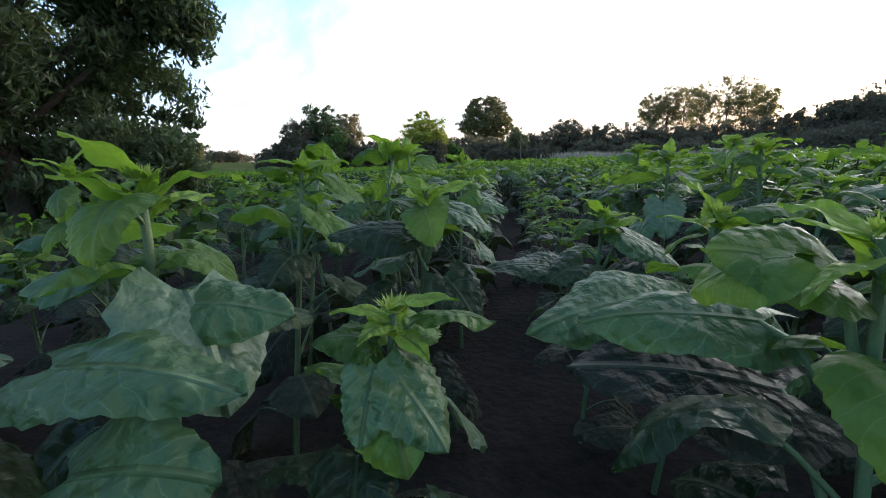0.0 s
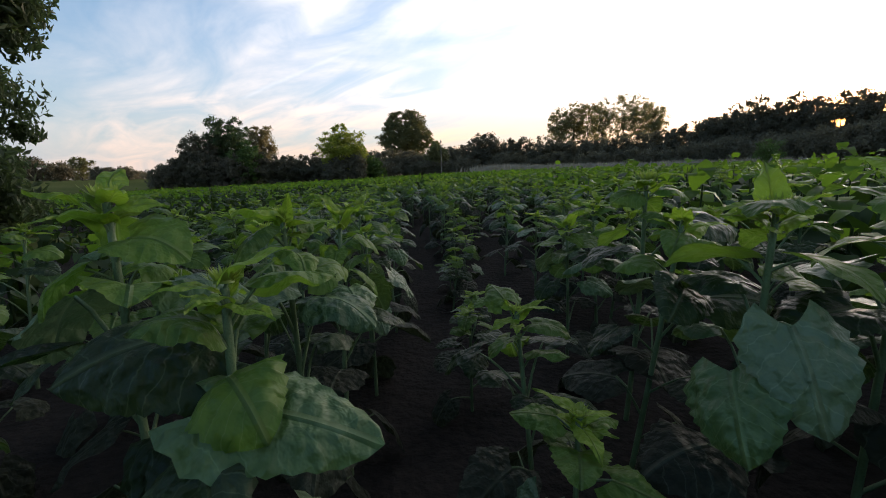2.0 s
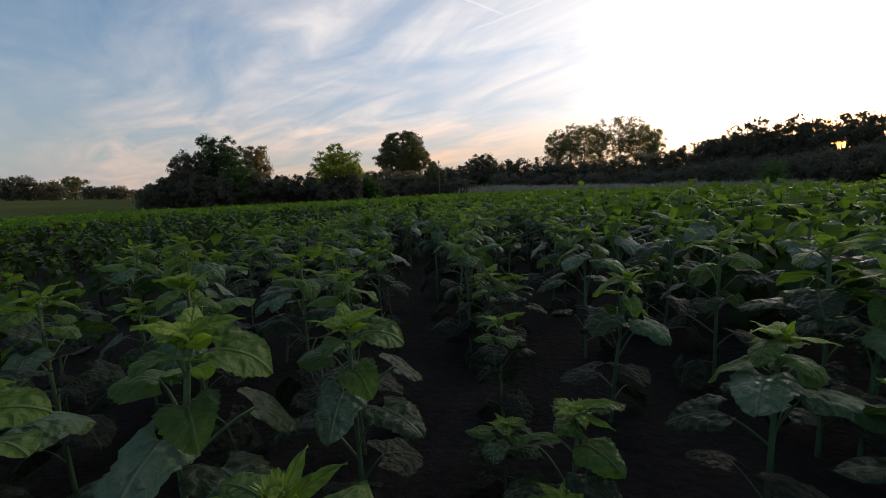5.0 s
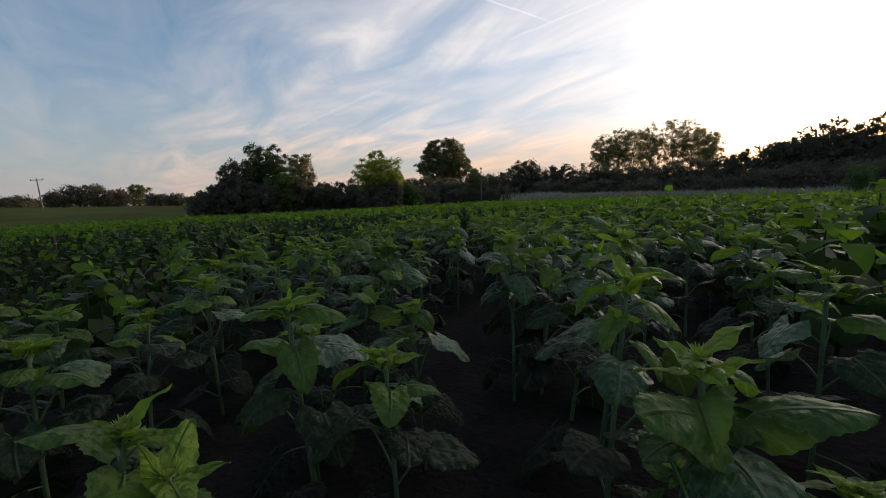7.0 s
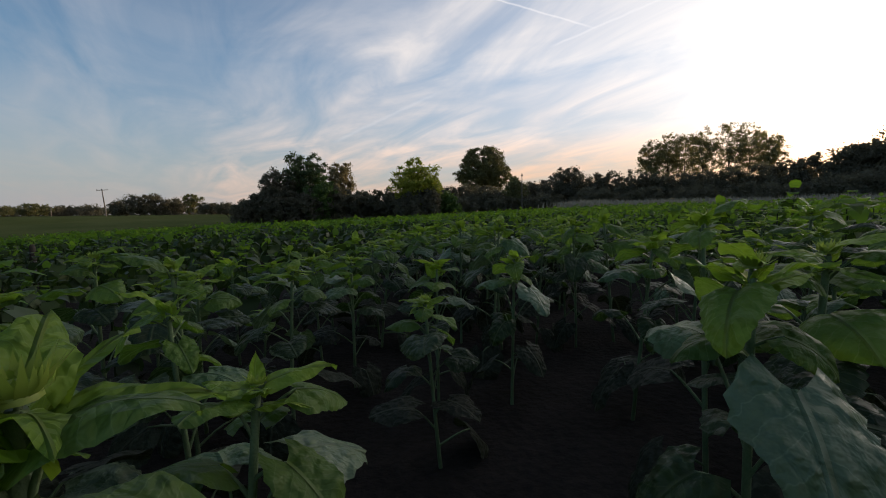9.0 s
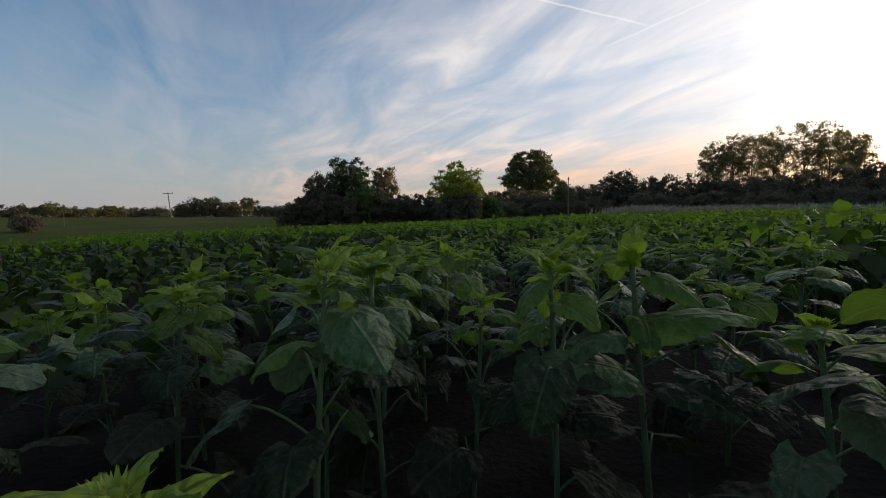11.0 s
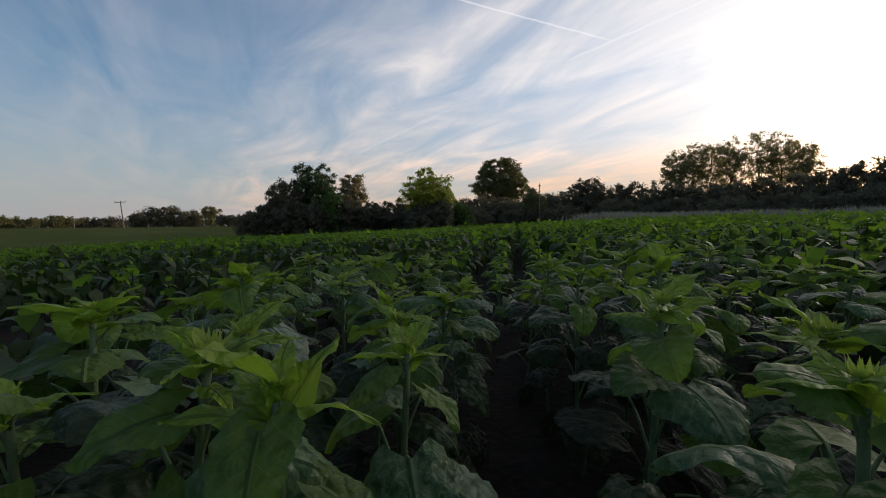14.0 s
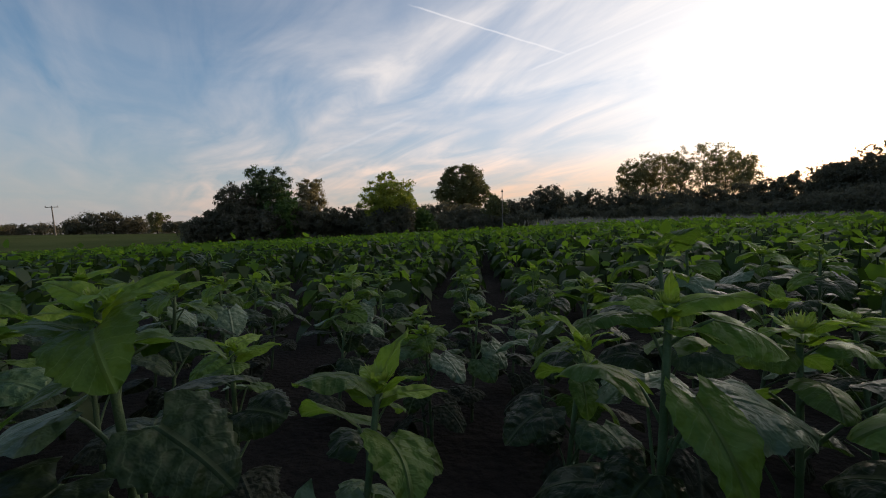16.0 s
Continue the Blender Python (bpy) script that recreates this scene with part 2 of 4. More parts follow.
# shade below and light on young tops are put into these two crop colours
M_FIELD = blade_material("shaded_field_leaf", (0.018, 0.027, 0.010), (0.056, 0.084, 0.025), (0, 0, 0), (0.09, 0.20, 0.012), 0.26, 0.5, random_by="island", veins=False, spec=0.18)
M_FIELD_TOP = blade_material("lit_young_field_leaf", (0.022, 0.055, 0.009), (0.138, 0.255, 0.025), (0, 0, 0), (0.30, 0.50, 0.03), 0.52, 0.5, random_by="island", veins=False, spec=0.12, spread=1.5)
M_SOIL = plain_material("field_soil", (0.016, 0.0132, 0.0112), (0.040, 0.0325, 0.0265), 0.95, 3.0, 0.8, 30.0, spec=0.05)
M_MEADOW = plain_material("meadow", (0.062, 0.078, 0.024), (0.122, 0.126, 0.050), 1.0, 0.09, 0.6, 5.0, spec=0.0)
M_BARK = plain_material("bark", (0.035, 0.028, 0.020), (0.095, 0.078, 0.058), 0.9, 2.5, 0.8, 14.0)
M_POLE = plain_material("weathered_pole_wood", (0.13, 0.11, 0.09), (0.26, 0.23, 0.19), 0.85, 3.0, 0.4, 40.0)
M_METAL = plain_material("dull_galvanised_steel", (0.25, 0.26, 0.27), (0.38, 0.39, 0.40), 0.5, 4.0)
M_REED = blade_material("dry_reed", (0.20, 0.185, 0.145), (0.34, 0.315, 0.26), (0, 0, 0), (0.35, 0.32, 0.2), 0.3, 0.7, random_by="island", veins=False, spec=0.1)
FOLIAGE = {
    "dark": blade_material("dark_foliage", (0.105, 0.094, 0.070), (0.168, 0.152, 0.108), (0, 0, 0), (0.18, 0.18, 0.08), 0.40, 0.8, "island", False, 0.08),
    "green": blade_material("green_foliage", (0.042, 0.080, 0.020), (0.10, 0.155, 0.036), (0, 0, 0), (0.16, 0.26, 0.03), 0.32, 0.5, "island", False, 0.3),
    "yellow": blade_material("yellow_green_foliage", (0.165, 0.19, 0.026), (0.34, 0.355, 0.05), (0, 0, 0), (0.55, 0.58, 0.06), 0.48, 0.5, "island", False, 0.3),
    "broad": blade_material("broadleaf_foliage", (0.042, 0.052, 0.030), (0.100, 0.135, 0.056), (0, 0, 0), (0.14, 0.23, 0.05), 0.38, 0.5, "island", False, 0.25, spread=1.6),
    "brown": blade_material("brownish_foliage", (0.13, 0.115, 0.06), (0.26, 0.22, 0.12), (0, 0, 0), (0.34, 0.28, 0.12), 0.45, 0.55, "island", False, 0.2),
    "airy": blade_material("airy_poplar_foliage", (0.11, 0.11, 0.052), (0.235, 0.225, 0.105), (0, 0, 0), (0.40, 0.35, 0.12), 0.52, 0.5, "island", False, 0.3),
    "olive": blade_material("olive_foliage", (0.085, 0.090, 0.036), (0.18, 0.168, 0.068), (0, 0, 0), (0.20, 0.20, 0.05), 0.32, 0.55, "island", False, 0.25),
}


# ------------------------------------------------------------------ mesh tools
def mesh_of(name, verts, faces, mats, uvs=None, slots=None, smooth=True):
    me = bpy.data.meshes.new(name)
    me.from_pydata([tuple(v) for v in verts], [], [tuple(f) for f in faces])
    for m in mats:
        me.materials.append(m)
    if slots is not None:
        me.polygons.foreach_set("material_index", np.array(slots, dtype=np.int32))
    if uvs is not None:
        layer = me.uv_layers.new(name="UVMap")
        loops = np.zeros(len(me.loops), dtype=np.int32)
        me.loops.foreach_get("vertex_index", loops)
        layer.data.foreach_set("uv", np.asarray(uvs, dtype=np.float32)[loops].ravel())
    if smooth:
        me.polygons.foreach_set("use_smooth", np.ones(len(me.polygons), dtype=bool))
    me.update()
    return me


def mesh_arrays(name, verts, faces, mat, smooth=False):
    """A large mesh from numpy arrays: verts (n, 3), faces (m, k)."""
    me = bpy.data.meshes.new(name)
    n, (m, k) = len(verts), faces.shape
    me.vertices.add(n)
    me.vertices.foreach_set("co", np.asarray(verts, dtype=np.float32).ravel())
    me.loops.add(m * k)
    me.loops.foreach_set("vertex_index", faces.astype(np.int32).ravel())
    me.polygons.add(m)
    me.polygons.foreach_set("loop_start", np.arange(0, m * k, k, dtype=np.int32))
    me.polygons.foreach_set("use_smooth", np.full(m, smooth))
    me.materials.append(mat)
    me.update(calc_edges=True)
    me.validate()
    return me


def tube(points, radii, sides=6):
    """Vertices and quads of a tapered tube along points, closed at its end."""
    pts = [Vector(p) for p in points]
    verts, faces = [], []
    for i, p in enumerate(pts):
        d = (pts[min(i + 1, len(pts) - 1)] - pts[max(i - 1, 0)]).normalized()
        a = d.orthogonal().normalized() if i == 0 else (a - d * a.dot(d)).normalized()
        b = d.cross(a)
        for k in range(sides):
            t = 2 * math.pi * k / sides
            verts.append(p + radii[i] * (math.cos(t) * a + math.sin(t) * b))
    for i in range(len(pts) - 1):
        for k in range(sides):
            faces.append((i * sides + k, i * sides + (k + 1) % sides, (i + 1) * sides + (k + 1) % sides, (i + 1) * sides + k))
    faces.append(tuple(range((len(pts) - 1) * sides, len(pts) * sides)))
    return verts, faces


def join(*pieces):
    verts, faces = [], []
    for v, f in pieces:
        n = len(verts)
        verts += list(v)
        faces += [tuple(i + n for i in face) for face in f]
    return verts, faces


def part(name, me, parent, m=None, label=""):
    ob = new(name, me)
    ob.parent = parent
    if m is not None:
        ob.matrix_basis = m
    return tagged(ob, label) if label else ob


# ------------------------------------------------------------------ ground
def smoothstep(a, b, v):
    t = np.clip((v - a) / (b - a), 0, 1)
    return t * t * (3 - 2 * t)


def ground_z(x, y):
    x, y = np.asarray(x, float), np.asarray(y, float)
    near = np.where(x > 0, 0.38 * np.tanh(0.045 * x / 0.38) - 0.011 * np.maximum(0.0, x - 30), 2.0 * np.tanh(0.045 * x / 2.0))
    r = np.hypot(x, y - 8)
    far = 0.45 + 0.2 * smoothstep(0, 45, x)
    s = smoothstep(52, 105, r)
    return near * (1 - s) + far * s + 0.03 * np.sin(x * 0.35) * np.sin(y * 0.27)


def field_edge(x):
    """How far ahead the crop reaches at x."""
    return np.interp(x, [-40, -34, -20, -8, 2, 12, 30, 60, 80], [40, 55, 60.5, 59, 66, 66, 60, 44, 30])


def in_field(x, y):
    left = np.interp(y, [-25, 5, 14, 18, 34, 57], [-12, -10, -16, -19, -32, -34])
    tree = np.hypot(x + 9.8, y - 9.0) < 4.4
    post = (np.abs(x + 7.6) < 0.5) & (np.abs(y - 13.9) < 0.5)
    return (y < field_edge(x)) & (x > left) & ~tree & ~post


def make_ground():
    ring = np.concatenate([np.arange(0, 24, 0.4), np.arange(24, 120, 3.0), np.array([130, 160, 220, 320, 500, 800, 1300, 2200, 4000])])
    turn = np.linspace(0, 2 * math.pi, 240, endpoint=False)
    verts = [(0.0, 8.0, float(ground_z(0, 8)))]
    for r in ring[1:]:
        xs, ys = r * np.sin(turn), 8 + r * np.cos(turn)
        verts += list(zip(xs, ys, ground_z(xs, ys)))
    n, faces = len(turn), []
    for k in range(n):
        faces.append((0, 1 + (k + 1) % n, 1 + k))
    for i in range(len(ring) - 2):
        a, b = 1 + i * n, 1 + (i + 1) * n
        for k in range(n):
            faces.append((a + k, a + (k + 1) % n, b + (k + 1) % n, b + k))
    slots = []
    for f in faces:
        c = np.mean([verts[i][:2] for i in f], axis=0)
        slots.append(0 if in_field(c[0], c[1]) else 1)
    ob = new("ground", mesh_of("ground", verts, faces, [M_SOIL, M_MEADOW], slots=slots))
    tagged(ob, "dark field soil giving way to grassy meadow", "ground", kind="structure")


make_ground()


# ------------------------------------------------------------------ sunflower plants
def blade(rng, length, width, tilt, droop, fold, wave, petiole, rise, rows=17, cols=6, point=2.3):
    """One leaf with its stalk: stalk from the stem outwards (+x), then a heart-shaped, toothed blade."""
    steps = 4
    pts, a, p = [], rise, Vector((0, 0, 0))
    for i in range(steps + 1):
        pts.append(p.copy())
        ang = radians(rise + (min(tilt, rise) * 0.6 - rise * 0.6) * (i / steps) ** 2)
        p = p + Vector((math.cos(ang), 0, math.sin(ang))) * (petiole / steps)
    verts, faces = ([], []) if petiole == 0 else tube(pts, [0.0052 * (1 - 0.35 * i / steps) * (length / 0.2) ** 0.5 for i in range(steps + 1)], 4)
    uvs, slots = [(0, 0.5)] * len(verts), [1] * len(faces)
    n0 = len(verts)
    rib, q = [], pts[-1].copy()
    for i in range(rows + 1):
        s = i / rows
        rib.append((q.copy(), radians(tilt - droop * s ** 1.3)))
        ang = rib[-1][1]
        q = q + Vector((math.cos(ang), 0, math.sin(ang))) * (length / rows)
    ph, ph2 = rng.uniform(0, 6.28), rng.uniform(0, 6.28)
    twist, curl, pucker = rng.uniform(-0.4, 0.4), rng.uniform(0.05, 0.6), rng.uniform(0.003, 0.010)
    for i, (c, ang) in enumerate(rib):
        s = i / rows
        if point > 2:
            w = width * 0.56 * min(1.0, (s + 0.06) / 0.26) ** 0.5 * (1 - s) ** 0.64 * (1 + 0.35 * s)
        else:
            w = width * 0.5 * (1 - s ** point) ** 1.15 * (1 - 0.4 * (1 - min(s / 0.3, 1)) ** 2)
        tooth = 1.0 + (0.05 if i % 2 else -0.05) * rng.uniform(0.5, 1.3)
        nrm = Vector((-math.sin(ang), 0, math.cos(ang)))
        fwd = Vector((math.cos(ang), 0, math.sin(ang)))
        for k in range(cols + 1):
            v = 2 * k / cols - 1
            e = abs(v)
            lat = v * w * (tooth if k in (0, cols) else 1.0)
            back = -(0.26 if point > 2 else 0.12) * length * e ** 1.4 * (1 - s) ** 3.5
            up = fold * e * w - 0.35 * fold * e * e * w * (1 + s)
            up += wave * length * e * e * math.sin(11 * s + ph + (1.3 if v > 0 else 0)) + 0.5 * wave * length * math.sin(8 * s + 3.5 * v + ph2) * (0.25 + e)
            up -= curl * w * e ** 2.5
            up += twist * v * w * s + pucker * length * e * (1 - e) * 4 * math.sin(6.28 * (4.5 * s - 2.2 * e) + ph2) * (1 - s)
            verts.append(c + fwd * back + Vector((0, lat, 0)) + nrm * up)
            uvs.append((s, 0.5 + 0.5 * v * min(1.0, w / (width * 0.5) + 1e-3)))
    for i in range(rows):
        for k in range(cols):
            a = n0 + i * (cols + 1) + k
            faces.append((a, a + 1, a + cols + 2, a + cols + 1))
            slots.append(0)
    return verts, faces, uvs, slots


def leaf_library(rng):
    lib = {"lower": [], "middle": [], "upper": [], "crown": []}
    for k in range(8):
        v, f, u, s = blade(rng, rng.uniform(0.17, 0.22), rng.uniform(0.18, 0.225), rng.uniform(-55, 0), rng.uniform(15, 60), rng.uniform(0.1, 0.5), rng.uniform(0.025, 0.05), rng.uniform(0.12, 0.17), rng.uniform(30, 55), rows=13, cols=4)
        lib["lower"].append(mesh_of("shaded_leaf", v, f, [M_SHADED_LEAF, M_STEM], u, s))
        v, f, u, s = blade(rng, rng.uniform(0.13, 0.165), rng.uniform(0.135, 0.175), rng.uniform(-50, 12), rng.uniform(25, 75), rng.uniform(0.1, 0.6), rng.uniform(0.03, 0.055), rng.uniform(0.13, 0.19), rng.uniform(44, 62))
        lib["middle"].append(mesh_of("leaf", v, f, [M_PALE_SHEEN if k == 1 else M_PALE if k == 5 else M_LEAF, M_STEM], u, s))
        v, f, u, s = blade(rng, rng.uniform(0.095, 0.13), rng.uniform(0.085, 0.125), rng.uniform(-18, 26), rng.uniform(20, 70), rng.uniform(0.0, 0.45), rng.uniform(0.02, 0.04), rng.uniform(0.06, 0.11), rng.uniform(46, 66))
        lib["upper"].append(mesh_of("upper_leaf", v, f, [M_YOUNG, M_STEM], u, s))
    for k in range(8):
        v, f, u, s = blade(rng, (0.108, 0.122, 0.092, 0.112, 0.085, 0.075, 0.125, 0.10)[k], (0.062, 0.070, 0.052, 0.064, 0.056, 0.052, 0.072, 0.058)[k], (20, 30, 18, 38, 70, 58, 14, 28)[k], (32, 36, 40, 32, 25, 40, 28, 38)[k], rng.uniform(0.2, 0.6), rng.uniform(0.03, 0.05), 0.02, 55, rows=11, cols=4, point=1.75)
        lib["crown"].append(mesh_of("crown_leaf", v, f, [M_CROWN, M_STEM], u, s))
    return lib


def bud_mesh(rng):
    """A closed green flower bud: a flattened dome ringed by narrow pointed bracts."""
    verts, faces = [], []
    for i in range(5):
        t = i / 4 * 0.5 * math.pi
        for k in range(10):
            a = 2 * math.pi * k / 10
            verts.append((0.017 * math.cos(t) * math.cos(a), 0.017 * math.cos(t) * math.sin(a), 0.012 * math.sin(t)))
    for i in range(4):
        for k in range(10):
            faces.append((i * 10 + k, i * 10 + (k + 1) % 10, (i + 1) * 10 + (k + 1) % 10, (i + 1) * 10 + k))
    for ringn, (count, size, lean) in enumerate(((17, 0.034, 30), (15, 0.030, 52), (9, 0.022, 72))):
        for k in range(count):
            a = 2 * math.pi * (k + 0.5 * ringn) / count + rng.uniform(-0.12, 0.12)
            le = radians(lean + rng.uniform(-14, 12))
            out_v, side = Vector((math.cos(a), math.sin(a), 0)), Vector((-math.sin(a), math.cos(a), 0))
            d = out_v * math.cos(le) + Vector((0, 0, math.sin(le)))
            root = out_v * 0.013 + Vector((0, 0, 0.002))
            n, sz = len(verts), size * rng.uniform(0.75, 1.2)
            mid = root + d * sz * 0.45
            tip = root + d * sz * 0.8 + (Vector((0, 0, 1)) * 0.2 + out_v * rng.uniform(-0.3, 0.2)) * sz
            verts += [root - side * 0.0032, root + side * 0.0032, mid + side * 0.0034 - out_v * 0.002, mid - side * 0.0034 - out_v * 0.002, tip]
            faces += [(n, n + 1, n + 2, n + 3), (n + 3, n + 2, n + 4)]
    return mesh_of("flower_bud", verts, faces, [M_BRACT])


def plant_template(rng, lib, buds, height=0.72, count=13):
    """One sunflower before flowering, its base at the origin: stem, leaves in a spiral, closed bud."""
    top = tagged(new("sunflower_plant"), "young green sunflower plant with closed bud in the field row", "sunflower", "sunflowers in rows")
    bend, bend_a = rng.uniform(0.0, 0.045), rng.uniform(0, 6.28)

    def axis(s):
        return Vector((bend * s * s * math.cos(bend_a), bend * s * s * math.sin(bend_a), height * s))

    v, f = tube([axis(i / 9) - Vector((0, 0, 0.02 if i == 0 else 0)) for i in range(10)], [0.0094 - 0.0030 * i / 9 for i in range(10)], 7)
    part("stem", mesh_of("stem", v, f, [M_STEM]), top, label="pale hairy green stem")
    a = rng.uniform(0, 6.28)
    levels = [0.14 + 0.30 * k / 3 for k in range(3)] + [0.45 + 0.28 * k / 5 for k in range(5)] + [0.77 + 0.16 * k / (count - 9) for k in range(count - 8)]
    for s in levels:
        a += radians(137.5) + rng.uniform(-0.35, 0.35)
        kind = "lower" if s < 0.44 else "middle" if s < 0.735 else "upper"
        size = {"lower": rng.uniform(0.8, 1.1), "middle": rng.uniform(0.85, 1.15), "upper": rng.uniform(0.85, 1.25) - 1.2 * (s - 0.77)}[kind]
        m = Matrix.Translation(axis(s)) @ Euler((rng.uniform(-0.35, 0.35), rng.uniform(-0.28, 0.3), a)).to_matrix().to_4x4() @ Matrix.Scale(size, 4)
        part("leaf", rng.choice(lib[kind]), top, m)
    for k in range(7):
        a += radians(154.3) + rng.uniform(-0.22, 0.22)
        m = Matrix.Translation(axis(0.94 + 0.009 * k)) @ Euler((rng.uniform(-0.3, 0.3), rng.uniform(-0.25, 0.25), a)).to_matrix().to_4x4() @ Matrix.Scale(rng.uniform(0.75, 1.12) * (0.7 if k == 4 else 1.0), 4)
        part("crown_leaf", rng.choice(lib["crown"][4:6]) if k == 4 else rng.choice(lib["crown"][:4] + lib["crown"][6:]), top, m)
    part("flower_bud", rng.choice(buds), top, Matrix.Translation(axis(1.0) + Vector((0, 0, 0.006))) @ Matrix.Rotation(rng.uniform(0, 6.28), 4, "Z") @ Matrix.Scale(rng.choice((0.6, 0.7, 0.85, 1.0)), 4), "spiky yellow-green closed bud")
    return top, axis(1.0)


# plants known one by one: x, y and the height of the bud above the datum
PLANTS_AT_START = [
    (0.53, 2.08, 0.72), (0.09, 2.13, 0.61), (-0.27, 2.19, 0.75), (0.615, 2.53, 0.68), (0.05, 2.58, 0.72), (-0.29, 2.7, 0.77), (0.47, 2.785, 0.65), (-1.08, 2.79, 0.76), (-0.12, 2.96, 0.82),
    (-0.42, 3.08, 0.76), (1.2, 3.11, 0.72), (1.09, 3.28, 0.83), (0.05, 3.39, 0.745), (0.52, 3.47, 0.5), (-0.21, 3.58, 0.84), (0.92, 3.61, 0.8), (1.17, 3.61, 0.86), (0.01, 3.73, 0.79), (0.48, 3.73, 0.585),
    (0.06, 4.04, 0.76), (-0.645, 3.43, 0.7), (0.91, 3.86, 0.75), (0.44, 4.24, 0.42), (0.94, 4.09, 0.84), (-0.2, 4.19, 0.71), (0.07, 4.44, 0.66), (-0.22, 4.59, 0.705), (0.89, 4.6, 0.65), (0.506, 4.74, 0.32), (1.06, 4.75, 0.715),
]
PLANTS_ON_THE_WAY = [
    (0, 4.78, 0.735), (1.3, 4.88, 0.67), (0.08, 5.12, 0.6), (-0.8, 5.31, 0.51), (1.65, 5.31, 0.71), (1.83, 5.81, 0.77), (-0.88, 4.92, 0.57), (1.07, 5.17, 0.72), (-0.58, 5.43, 0.59), (-0.66, 6.4, 0.505), (-0.15, 5.4, 0.69), (1.02, 5.55, 0.6), (0.07, 5.62, 0.63), (0.96, 6.1, 0.62), (2.37, 6.53, 0.83),
    (-0.18, 6.77, 0.63), (-0.27, 6.47, 0.655), (3.1, 6.7, 0.81), (0.57, 7.15, 0.39), (0.58, 6.73, 0.525), (0.49, 6.98, 0.68), (-0.47, 7.05, 0.52), (0.79, 7.03, 0.44), (-0.3, 7.36, 0.67), (-0.04, 7.27, 0.575), (0.52, 7.33, 0.73),
    (-1.04, 7.41, 0.54), (-1.175, 7.2, 0.57), (-1.03, 7.83, 0.51), (0.63, 7.64, 0.8), (-0.365, 7.655, 0.51), (1.2, 7.6, 0.69), (-0.03, 7.71, 0.57), (-0.254, 8.04, 0.525), (-1, 8.13, 0.58), (0.65, 7.97, 0.735), (0.35, 8.17, 0.75), (1.49, 8.2, 0.6), (-0.19, 8.23, 0.72),
]
PLANTS_IN_THE_MIDDLE = [
    (-2.25, 8.3, 0.4), (0.55, 8.19, 0.735), (-0.68, 8.525, 0.475), (-0.94, 8.74, 0.57), (0.62, 8.85, 0.74), (1.06, 8.42, 0.53), (1.5, 8.37, 0.735), (-1.14, 8.48, 0.61), (-0.25, 8.53, 0.6), (0.39, 8.65, 0.74), (-0.7, 8.9, 0.6), (-1.27, 8.96, 0.605), (-0.93, 9.18, 0.66), (0.6, 9.25, 0.79),
    (-0.17, 9.3, 0.54), (-1.06, 9.45, 0.58), (-0.72, 9.52, 0.6), (0.6, 9.6, 0.7), (0.12, 9.75, 0.62), (-0.2, 9.75, 0.6), (-0.65, 9.96, 0.59), (0.06, 10.2, 0.75), (0.471, 10.478, 0.755), (0.03, 10.47, 0.735), (-0.18, 10.62, 0.73),
    (0.31, 10.5, 0.65), (-0.59, 10.5, 0.63), (0.66, 10.56, 0.77), (-0.78, 10.72, 0.6), (-0.015, 10.705, 0.69), (0.477, 10.868, 0.675), (-0.24, 10.89, 0.685), (-0.02, 11.08, 0.66),
]
PLANTS_AT_THE_END = [
    (-0.58, 11.25, 0.636), (0.03, 11.3, 0.69), (0.55, 11.42, 0.68), (-0.12, 11.4, 0.69), (-0.42, 11.4, 0.61), (-1.03, 11.45, 0.55), (0.07, 11.58, 0.65), (-0.22, 11.6, 0.65), (0.475, 11.73, 0.695), (0.72, 11.74, 0.65), (-0.62, 11.68, 0.665), (-0.03, 11.88, 0.62),
    (-0.51, 12, 0.685), (-0.093, 11.982, 0.64), (0.028, 12.158, 0.614), (0.97, 12.24, 0.55), (0.425, 12.34, 0.672), (0.62, 12.08, 0.65), (0.67, 12.35, 0.71), (-0.43, 12.48, 0.62), (-0.65, 12.36, 0.64), (0.63, 12.6, 0.7), (-0.385, 12.73, 0.675),
    (0.36, 12.72, 0.67), (0, 12.75, 0.56), (0.33, 13, 0.55), (0.33, 13.6, 0.46), (-0.43, 13.1, 0.5), (0.575, 13.26, 0.71), (0.6, 12.85, 0.61), (0.455, 13.46, 0.6), (-0.09, 13.72, 0.45), (-0.04, 13.55, 0.435), (0.13, 13.81, 0.44), (0.3, 14.1, 0.4), (0.002, 12.457, 0.53),
]


# plants whose leaves point a known way: degrees
TURNS = {(0.55, 8.19): 40.0, (-0.19, 8.23): 200.0, (0.471, 10.478): 210.0, (0.06, 10.2): 60.0, (0.03, 10.47): 150.0}


def canopy(x, y):
    """Usual height of the buds above the ground."""
    low = 0.24 * np.exp(-(((x + 0.4) / 3.0) ** 2) - ((y - 15.8) / 3.0) ** 2)
    rowless = np.where((np.abs(x - 0.49) < 0.2) & (y < 7.5), 0.28, 0.0)
    side = 0.22 * np.clip((-x - 1.3) / 1.6, 0, 1) * np.clip((16 - y) / 5, 0, 1)
    return 0.66 - low - rowless - side


ROW, STEP = 0.50, 0.34
known = PLANTS_AT_START + PLANTS_ON_THE_WAY + PLANTS_IN_THE_MIDDLE + PLANTS_AT_THE_END


